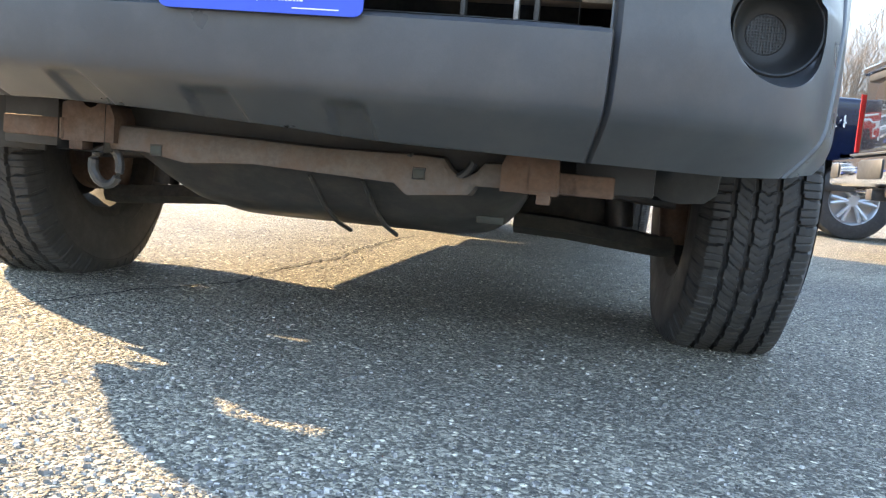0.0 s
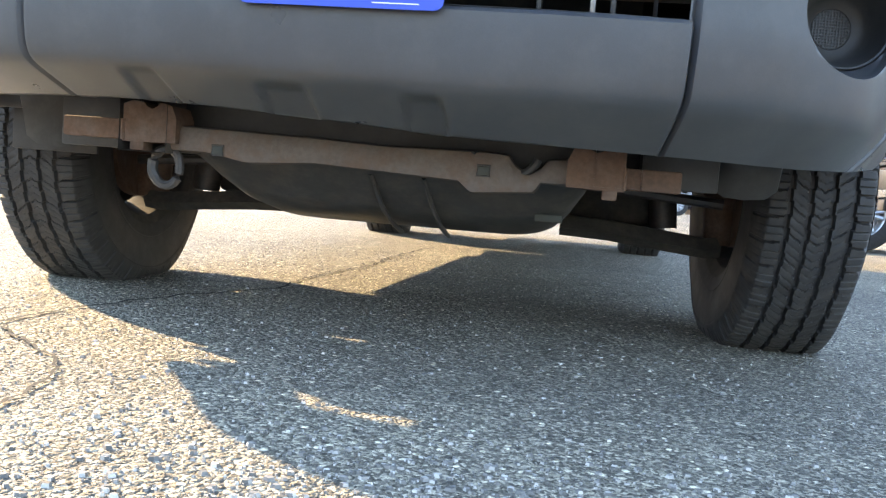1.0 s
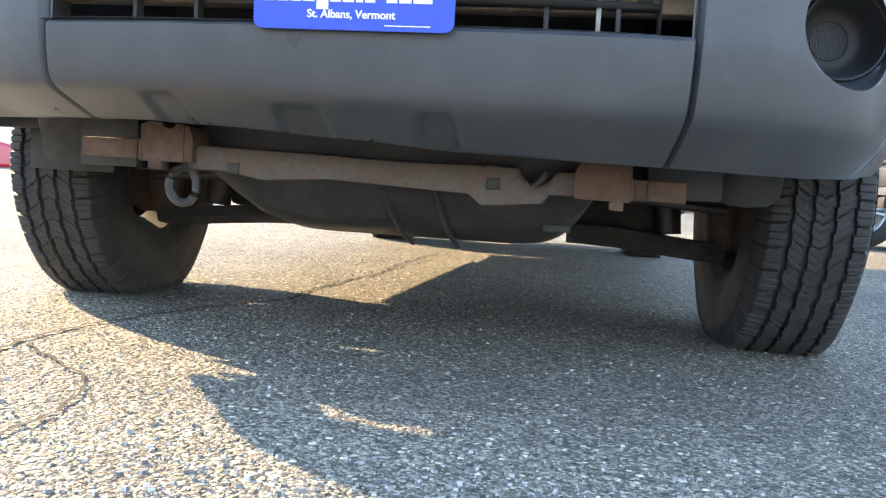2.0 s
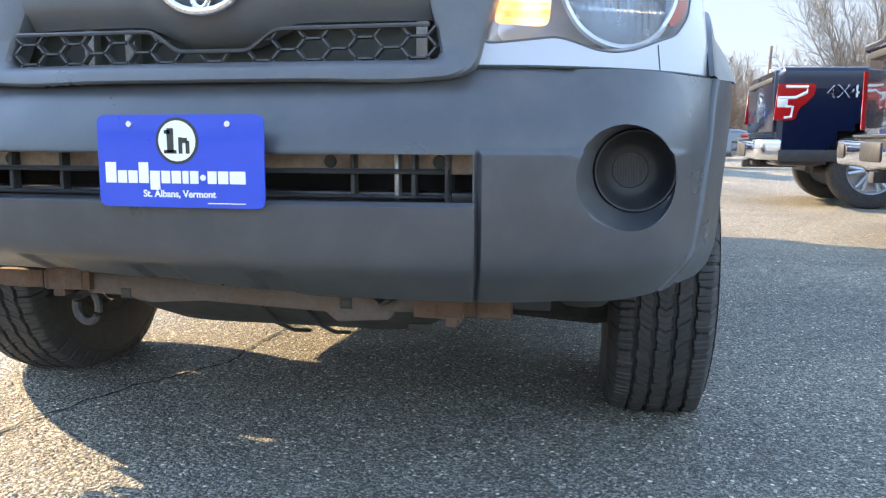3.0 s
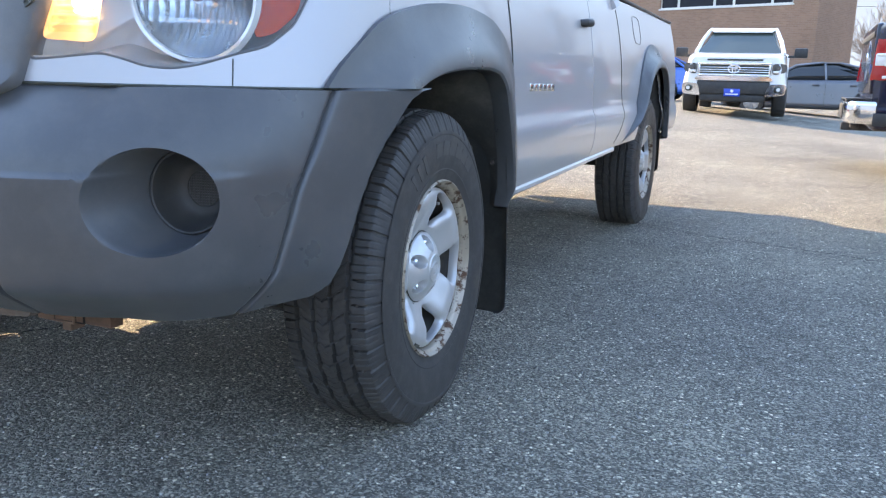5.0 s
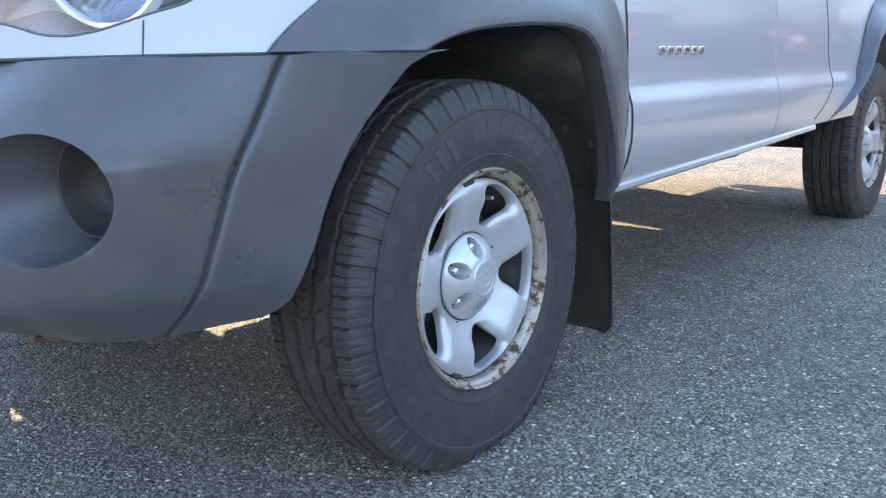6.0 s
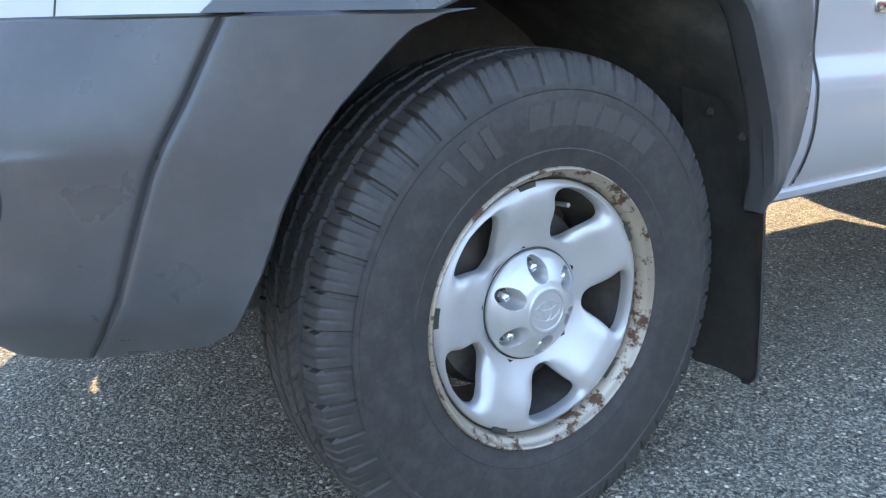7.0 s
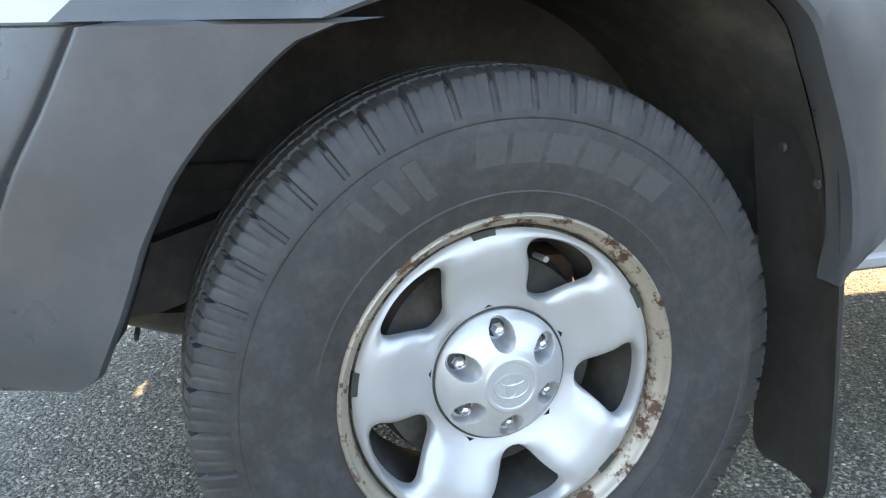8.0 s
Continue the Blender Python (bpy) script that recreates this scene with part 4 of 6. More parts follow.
def hood_line(u):
    """One line of the hood from its front lip to the windscreen."""
    f = Vector(nose_at(u, 1.113))
    q = u / .93
    b = Vector((.80 * q, 1.42 - .10 * q * q, 1.285 - .085 * abs(q)**3))
    mid = [f.lerp(b, t) + Vector((0, 0, (.05 - .02 * abs(q)**3) * math.sin(math.pi * t**.55))) for t in (.03, .06, .1, .15, .22, .3, .4, .5, .6, .7, .8, .9, 1)]
    return [f + Vector((0, .02, -.025)), f + Vector((0, .0, -.004)), f + Vector((0, -.004, .004))] + mid


def hood_cab_bed():
    us = np.linspace(-.93, .93, 53)
    part("hood", Shape().grid(np.array([[tuple(q) for q in hood_line(u)] for u in us])), M["silver"], truck)
    inner = np.array([tuple(q) for q in hood_line(.93)[3:]] + [(.795, 1.5, 1.215), (.79, 1.62, 1.22)])
    inner = cr(inner, 60)[1]
    outer = [nose_at(u, 1.115) for u in np.linspace(.932, float(NS[-1]) - .002, 22)] + [(float(side_x(y, belt(y))), y, belt(y)) for y in np.linspace(.775, 1.62, 38)]
    rows = []
    for o, i in zip(np.array(outer), inner):
        rows.append([(o[0] + (i[0] - o[0]) * (1 - math.cos(q)), o[1] + (i[1] - o[1]) * (1 - math.cos(q)), o[2] + (i[2] - .006 - o[2]) * math.sin(q)) for q in np.linspace(0, math.pi / 2, 12)])
    top = Shape().grid(np.array(rows))
    for sgn in (1, -1):
        part("fender_top", top if sgn > 0 else mirrored(top), M["silver"], truck)
        part("hood_gap", Shape().tube([(sgn * x, y, z - .002) for x, y, z in inner[:52]], .0035, 6), M["dark"], truck)
    # cab
    roof = Shape().grid(np.array([[(x, y, 1.765 - .05 * abs(x / .66)**3 - .05 * max(0, (2.15 - y) / .25)**2 - .03 * max(0, (y - 2.85) / .3)**2) for x in np.linspace(-.66, .66, 15)] for y in np.linspace(1.93, 3.1, 14)]))
    roof.grid(np.array([[(x, y, 1.70) for x in (-.64, .64)] for y in (1.96, 3.08)]))
    part("roof", roof, M["silver"], truck)

    def pillar(a, b, w):
        d = Shape()
        d.tube([Vector(a).lerp(Vector(b), t) for t in np.linspace(0, 1, 6)], w, 8)
        return d
    for sgn in (1, -1):
        part("pillar", pillar((sgn * .80, 1.50, 1.19), (sgn * .635, 2.02, 1.735), .034), M["silver"], truck)
        part("pillar", pillar((sgn * .85, 2.68, 1.20), (sgn * .645, 2.66, 1.735), .030), M["silver"], truck)
        part("pillar", pillar((sgn * .845, 3.26, 1.20), (sgn * .64, 3.07, 1.715), .055), M["silver"], truck)
        for pts in ([(1.56, 1.185), (2.66, 1.22), (2.64, 1.715), (2.06, 1.715)], [(2.70, 1.22), (3.22, 1.24), (3.05, 1.715), (2.68, 1.715)]):
            part("side_window", Shape().prism(pts, lambda y, z, d: (sgn * (.850 - (z - 1.2) * .42 - d), y, z), .005), M["cabglass"], truck, "tinted side window")
        part("window_sill", Shape().tube([(sgn * (float(side_x(y, belt(y))) - .006), y, belt(y) + .001) for y in np.linspace(1.6, 3.3, 20)], .008, 6), M["blackplastic"], truck)
        mir = Shape()
        bm = bmesh.new()
        bmesh.ops.create_uvsphere(bm, u_segments=32, v_segments=20, radius=1)
        for v in bm.verts:
            q = [math.copysign(abs(c)**.55, c) for c in v.co]
            v.co = (sgn * (1.03 + .134 * q[0]), 1.60 + .07 * q[1] * (1 if q[1] < 0 else .5), 1.322 + (.088 + .012 * q[0]) * q[2] + .014 * q[0] * (q[2] < 0))
        mir.bm(bm)
        mo = part("door_mirror", mir, M["blackplastic"], truck, "black plastic door mirror")
        part("mirror_arm", Shape().tube([(sgn * .875, 1.64, 1.238), (sgn * .915, 1.62, 1.250), (sgn * .96, 1.605, 1.285)], [.030, .034, .04], 12), M["blackplastic"], mo)
        hx = float(side_x(2.6, 1.09))
        part("door_handle", Shape().tube([(sgn * (hx - .004), 2.53, 1.083), (sgn * (hx + .018), 2.545, 1.085), (sgn * (hx + .026), 2.59, 1.088), (sgn * (hx + .018), 2.635, 1.09), (sgn * (hx - .004), 2.65, 1.09)], [.014, .017, .018, .017, .014], 10), M["blackplastic"], truck, "black pull handle")
        # model name as a row of plain chrome bars
        for k in range(6):
            y = 1.765 + k * .052
            part("badge_mark", Shape().box(min(sgn * .917, sgn * .924), max(sgn * .917, sgn * .924), y, y + .036, .808, .834, .003), M["chrome"], truck)
    part("windscreen", Shape().grid(np.array([[(x * (.79 - .16 * t), 1.42 - .02 * x * x + t * (.60 - .02 * x * x), 1.265 - .05 * x * x + t * (.475 + .04 * x * x)) for x in np.linspace(-1, 1, 13)] for t in np.linspace(0, 1, 5)])), M["cabglass"], truck)
    part("rear_window", Shape().prism([(-.62, 1.2), (.62, 1.2), (.56, 1.70), (-.56, 1.70)], lambda x, z, d: (x, 3.30 - (z - 1.12) * .33 + d, z), .006), M["cabglass"], truck)
    part("dashboard", Shape().box(-.8, .8, 1.35, 1.75, .8, 1.12, .05), M["blackplastic"], truck)
    for x in (-.4, .4):
        part("cab_seat", Shape().box(x - .27, x + .27, 2.35, 2.55, .75, 1.42, .06).box(x - .27, x + .27, 1.95, 2.5, .7, .85, .05), M["flap"], truck)
    part("cab_back", Shape().box(-.86, .86, 3.24, 3.27, .55, 1.215), M["silver"], truck)
    # bed
    bed = Shape().box(-.72, .72, 3.36, 5.22, .72, .74)
    for sgn in (1, -1):
        bed.box(min(sgn * .70, sgn * .856), max(sgn * .70, sgn * .856), 3.36, 5.27, 1.265, 1.281, .005)
        bed.box(min(sgn * .70, sgn * .73), max(sgn * .70, sgn * .73), 3.34, 5.25, .73, 1.265)
    bed.box(-.75, .75, 3.34, 3.37, .73, 1.265)
    part("cargo_bed", bed, M["blackmetal"], truck)
    part("tailgate", Shape().box(-.78, .78, 5.23, 5.29, .70, 1.28, .015), M["silver"], truck)
    part("rear_bumper", Shape().box(-.86, .86, 5.27, 5.42, .50, .66, .03), M["blackplastic"], truck)
    # unseen panel added to keep sun from slipping between bumper and tailgate
    part("bumper_filler", Shape().box(-.80, .80, 5.24, 5.27, .60, .86, .006), M["blackplastic"], truck)


hood_cab_bed()


def underbody():
    part("floor_pan", Shape().box(-.82, .82, 1.5, 3.6, .50, .54, .01).box(-.62, .62, 3.55, 5.2, .60, .66, .01).box(-.44, .44, .45, 1.55, .55, .60, .01), M["under"], truck)
    for sgn in (1, -1):
        rail = Shape()
        rows = []
        for y, z in ((.26, .40), (.5, .42), (.75, .5), (1.3, .5), (1.6, .42), (3.4, .42), (3.9, .56), (4.6, .56), (5.2, .5)):
            x = .44 if y < 1.6 else .50
            rows.append([(sgn * (x + a), y, z + b) for a, b in ((-.04, -.06), (.04, -.06), (.04, .06), (-.04, .06), (-.04, -.06))])
        part("frame_rail", rail.grid(np.array(rows)), M["blackmetal"], truck)
        # lower control arm, strut and brake
        arm = Shape()
        arm.grid(np.array([[(sgn * x, y0 + dy, z + dz) for dy, dz in ((-w, 0), (-w * .8, .03), (w * .8, .03), (w, 0), (w * .7, -.02), (-w * .7, -.02), (-w, 0))] for x, y0, z, w in ((.34, .98, .245, .17), (.46, .97, .24, .14), (.6, .955, .225, .085), (.70, .953, .215, .055), (.74, .953, .22, .035))]))
        part("control_arm", arm, M["under"], truck)
        part("arm_mount", Shape().box(min(sgn * .30, sgn * .58), max(sgn * .30, sgn * .58), .98, 1.06, .26, .46, .02), M["under"], truck)
        part("shock_absorber", Shape().tube([(sgn * .60, .96, .26), (sgn * .56, .97, .7)], .035, 12), M["blackmetal"], truck)
        part("coil_spring", Shape().tube([(sgn * (.585 - .0008 * k) + .062 * math.cos(k * .5), .965 + .062 * math.sin(k * .5), .36 + k * .0045) for k in range(80)], .008, 6), M["blackmetal"], truck)
        part("brake_disc", Shape().rev([(-.01, .06), (-.01, .145), (.012, .145), (.012, .05)], 40, pose(sgn * .77, .953, .372)), M["rust"], truck)
        part("brake_caliper", Shape().box(sgn * .77 - .04, sgn * .77 + .04, 1.02, 1.1, .32, .5, .015), M["rust"], truck)
        part("steering_knuckle", Shape().tube([(sgn * .735, .953, .23), (sgn * .74, .953, .37), (sgn * .68, .96, .62)], [.035, .05, .025], 10), M["rust"], truck)
        part("tie_rod", Shape().tube([(sgn * .30, .86, .36), (sgn * .72, .84, .33)], .013, 8), M["blackmetal"], truck)
        part("cv_shaft", Shape().tube([(sgn * .2, .953, .42), (sgn * .74, .953, .372)], .02, 10), M["under"], truck)
        # rubber air dam ahead of the tyre
        dam = Shape().grid(np.array([[(sgn * x, y + .03 * t, .46 - h * t) for t in np.linspace(0, 1, 5)] for x, y, h in ((.615, .42, .07), (.625, .400, .105), (.645, .39, .118), (.68, .386, .121), (.72, .39, .117), (.742, .395, .10), (.752, .40, .03))]))
        part("splash_shield", Shape().box(min(sgn * .5, sgn * .885), max(sgn * .5, sgn * .885), .47, .485, .42 if sgn < 0 else .46, .60, .004), M["blackplastic"], truck)
        # added tab, passenger side only, that blocks low sun ahead of the tyre
        if sgn < 0:
            part("splash_tab", Shape().box(-.80, -.63, .478, .488, .33, .47, .004), M["blackplastic"], truck)
        part("air_deflector", dam, M["flap"], truck, "black rubber flap ahead of the tyre")
        # ends of the front beam that stick out past the rails
        part("beam_end", Shape().box(min(sgn * .452, sgn * .548), max(sgn * .452, sgn * .548), .265, .30, .338, .376, .004), M["rust"], truck)
        horn = [(.352, .336), (.452, .334), (.452, .405), (.437, .412), (.418, .410), (.412, .402), (.402, .398), (.392, .402), (.386, .410), (.362, .405), (.352, .382)]
        part("rail_horn", Shape().prism([(sgn * x, z) for x, z in horn], lambda x, z, d: (x, .262 + d, z), .14), M["rust"], truck)
        part("horn_tab", Shape().box(min(sgn * .416, sgn * .441), max(sgn * .416, sgn * .441), .264, .30, .318, .338, .003), M["rust"], truck)
        part("weld_bead", Shape().tube([(sgn * .452, .263, z) for z in np.linspace(.337, .376, 6)], .004, 6), M["rust"], truck)
    # added dark panel that shuts off the sunlit ground seen past the crossmember
    part("radiator_support", Shape().box(-.62, .62, .335, .35, .345, .62, .004), M["blackplastic"], truck)
    # front crossmember, a bent sheet with two square slots and a dip in the middle
    def zt(x):
        return float(np.interp(x, (-.40, -.12, .02, .20, .245, .262, .285, .305, .318, .40), (.394, .389, .384, .386, .384, .362, .352, .362, .380, .386)))

    def zb(x):
        return float(np.interp(x, (-.40, -.33, -.25, -.117, .083, .158, .182, .296, .306, .40), (.349, .349, .335, .344, .336, .333, .313, .323, .340, .341)))
    cm = Shape().grid(np.array([[(x, .315, zt(x) + .004), (x, .285, zt(x)), (x, .279, zt(x) - .01), (x, .278, zb(x) + .012), (x, .284, zb(x)), (x, .40, zb(x) - .004)] for x in np.linspace(-.40, .40, 120)]))
    cm = part("front_crossmember", cm, M["member"], truck, "dusty rust-stained steel crossmember")
    for x in (-.303, .204):
        part("slot", Shape().box(x - .011, x + .011, .2745, .279, .345, .362, .002), M["dark"], cm)
        part("slot_rim", Shape().tube([(x - .011, .2765, .344), (x + .011, .2765, .344), (x + .011, .2765, .363), (x - .011, .2765, .363)], .0022, 6, True), M["blackmetal"], cm)
    hook = Shape().tube([(-.415 + .026 * math.cos(a), .30, .315 + .036 * math.sin(a)) for a in np.linspace(0, 2 * math.pi, 20, endpoint=False)], .009, 8, True)
    part("tow_hook", hook, M["blackmetal"], truck)
    # skid plate: a dished black sheet behind and below the crossmember
    rows = []
    for x in np.linspace(-.40, .40, 44):
        e = (abs(x) / .40)
        mid = .065 * e**9
        rows.append([(x, .282, .352), (x, .33, .338 + mid * .4), (x * .99, .42, .281 + mid), (x * .97, .50, .249 + mid * 1.2), (x * .95, .62, .226 + mid * 1.4), (x * .92, .85, .221 + mid * 1.4), (x * .9, 1.15, .27 + mid)])
    sk = part("skid_plate", Shape().grid(np.array(rows)), M["blackmetal"], truck, "black steel skid plate")
    for x in (-.02, .085):
        part("skid_rib", Shape().tube([(x, .34, .333), (x + .008, .42, .272), (x + .014, .50, .236), (x + .016, .6, .212)], .005, 8), M["blackmetal"], sk)
    part("skid_slot", Shape().box(.295, .35, .436, .444, .266, .281, .002), M["dark"], sk)
    part("hose", Shape().tube([(.262 + .06 * math.cos(a) - .02, .29, .395 + .05 * math.sin(a)) for a in np.linspace(3.3, 6.0, 14)], .008, 8), M["blackplastic"], truck)
    # driveline seen beneath
    part("gearbox", Shape().box(-.2, .2, 1.2, 2.4, .33, .52, .06), M["under"], truck)
    part("driveshaft", Shape().tube([(0, 2.4, .42), (0, 4.15, .38)], .04, 12), M["under"], truck)
    part("rear_axle", Shape().tube([(-.72, 4.2, .372), (.72, 4.2, .372)], .045, 12), M["under"], truck)
    part("differential", Shape().rev([(-.16, .04), (-.1, .12), (0, .15), (.1, .12), (.16, .04)], 20, pose(0, 4.2, .372)), M["under"], truck)
    part("exhaust", Shape().tube([(.25, 1.4, .40), (.28, 2.4, .40), (.35, 3.4, .42), (.5, 4.6, .5), (.62, 5.1, .48)], .03, 10), M["rust"], truck)
    part("muffler", Shape().box(.2, .42, 2.6, 3.2, .34, .46, .05), M["rust"], truck)


underbody()


def widen():
    """The passenger side stands a little farther from the middle than the driver's side."""
    for ob in truck.children:
        me = ob.data
        n = len(me.vertices)
        co = np.empty(n * 3)
        me.vertices.foreach_get("co", co)
        co = co.reshape(-1, 3)
        w = co @ np.array(ob.matrix_basis.to_3x3()).T + np.array(ob.matrix_basis.translation)
        if ob.name.startswith(("beam_end", "rail_horn", "horn_tab", "weld_bead")) and w[:, 0].mean() < 0:
            co += np.array((-.030, 0, .024))
        co[:, 0] -= .048 * sstep(.40, .60, -w[:, 0]) + .062 * sstep(.62, .92, -w[:, 0])
        me.vertices.foreach_set("co", co.ravel())
        for c in ob.children:
            m = c.matrix_basis.copy()
            if len(c.data.vertices) and (m @ c.data.vertices[0].co).x < -.5:
                c.matrix_basis = Matrix.Translation((-.048, 0, 0)) @ m


widen()


# ---- wheels ----
def settled(p):
    """Presses the foot of a tyre flat on the ground and lets its sides swell there."""
    p[..., 0] *= 1 + .07 * sstep(-.24, -.355, p[..., 2])
    p[..., 2] = np.maximum(p[..., 2], -.3605)
    return p


def tyre_shape():
    R, pitch, sub = .3905, 46, 20
    n = pitch * sub
    xs = np.r_[-.1195, -.1185, -.1165, -.112, -.106, -.101, np.linspace(-.098, .098, 64), .101, .106, .112, .1165, .1185, .1195]
    p = np.zeros((n, len(xs), 3))
    for i in range(n):
        a = 2 * math.pi * i / n
        f = i % sub
        for j, x in enumerate(xs):
            ax = abs(x)
            r = R - .008 * (ax / .1)**4 - (.030 * ((ax - .1) / .0165)**1.2 if ax > .1 else 0)
            if ax > .119:
                r -= .006
            d = 0.0
            for g in (-.062, -.0225, .0225, .062):
                zig = .0011 * (1 if (f + (3 if g > 0 else 11)) % sub < sub // 2 else -1)
                if abs(x - g - zig) < .0046:
                    d = .0095
            if .066 < ax < .1195:
                slot = 3 if ax > .098 else 2 if ax > .08 else 1
                if f < slot:
                    d = max(d, .0085 if ax < .1185 else .003)
                elif f in (8, 14) and ax < .114:
                    d = max(d, .0030)
            elif .0265 < ax < .058:
                k = (f + int((ax - .0265) / .0315 * 8) + (6 if x > 0 else 0)) % sub
                if k < 1:
                    d = max(d, .0050)
                elif k in (7, 14):
                    d = max(d, .0022)
            elif ax < .0185:
                k = (f + int(ax / .0185 * 5)) % sub
                if k < 1:
                    d = max(d, .0045)
                elif k in (7, 14):
                    d = max(d, .0022)
            r -= d
            p[i, j] = (x, r * math.cos(a), r * math.sin(a))
    s = Shape().grid(settled(p), wrap=True)
    side = [(.1195, .3345), (.1205, .341), (.1212, .338), (.1215, .333), (.1203, .331), (.1228, .314), (.1236, .298), (.1230, .278), (.1212, .260), (.119, .2495), (.1197, .2475), (.119, .2455), (.1165, .237), (.1135, .229), (.112, .2215), (.1085, .214)]
    for sg in (1, -1):
        a = np.linspace(0, 2 * math.pi, 184, endpoint=False)
        s.grid(settled(np.array([[(sg * x, r * math.cos(t), r * math.sin(t)) for x, r in side] for t in a])), wrap=True)
    return s


def arc_block(s, r0, r1, a0, a1, x0, x1, slant=0.0, n=4):
    """A raised block on the sidewall between two radii and two angles."""
    rows = []
    for k in range(n + 1):
        a = a0 + (a1 - a0) * k / n
        b = a + slant
        rows.append([(x0, r0 * math.cos(a), r0 * math.sin(a)), (x1, r0 * math.cos(a), r0 * math.sin(a)), (x1, r1 * math.cos(b), r1 * math.sin(b)), (x0, r1 * math.cos(b), r1 * math.sin(b))])
    q = np.array(rows)
    k0 = len(s.v)
    s.grid(np.concatenate([q, q[:, :1]], 1))
    m = 5
    s.f.append((k0, k0 + 1, k0 + 2, k0 + 3))
    s.f.append(tuple(k0 + n * m + k for k in (3, 2, 1, 0)))


HOLES = [radians(64 + 72 * k) for k in range(5)]


def rim_disc():
    """Five windows between bent spokes; x is the way out."""
    s = Shape()
    R0, R1, h = .090, .194, radians(36)

    def face(r, t, k):
        """k: 0 at a window's edge, 1 well away from it."""
        x = float(np.interp(r, (.085, .10, .125, .15, .172, .186, .194), (.060, .067, .083, .097, .102, .099, .092)))
        spoke = 1 - abs(t) / h
        return x - .013 * (1 - k)**2 - .005 * max(0, spoke - .35)

    half = [(0.0, .107), (.08, .1085), (.145, .115), (.185, .125), (.225, .138), (.275, .154), (.305, .1655), (.297, .174), (.26, .1785), (.13, .1825), (0.0, .1835)]
    half = cr([(t * .148, r) for t, r in half], 37)[1]
    ol = np.array([(q / .148, r) for q, r in half] + [(-q / .148, r) for q, r in half[-2:0:-1]])
    c = np.array((0.0, .147))
    for base in HOLES:
        rows = []
        for q in ol:
            e = to_rect(c * 1.0, q, -h, h, R0, R1)
            row = []
            for w in (0, .04, .12, .25, .45, .7, 1.0):
                t, r = q + (e - q) * w
                k = min(1, w / .35)
                row.append((face(r, t, k), r * math.cos(base + t), r * math.sin(base + t)))
            t, r = q
            row.insert(0, (face(r, t, 0) - .014, r * math.cos(base + t), r * math.sin(base + t)))
            rows.append(row)
        s.grid(np.array(rows), wrap=True)
    s.rev([(.057, .06), (.060, .085), (.0625, R0 + .001)], 72)
    return s


SWELL = Matrix.Diagonal((1, 1.024, 1.024, 1))


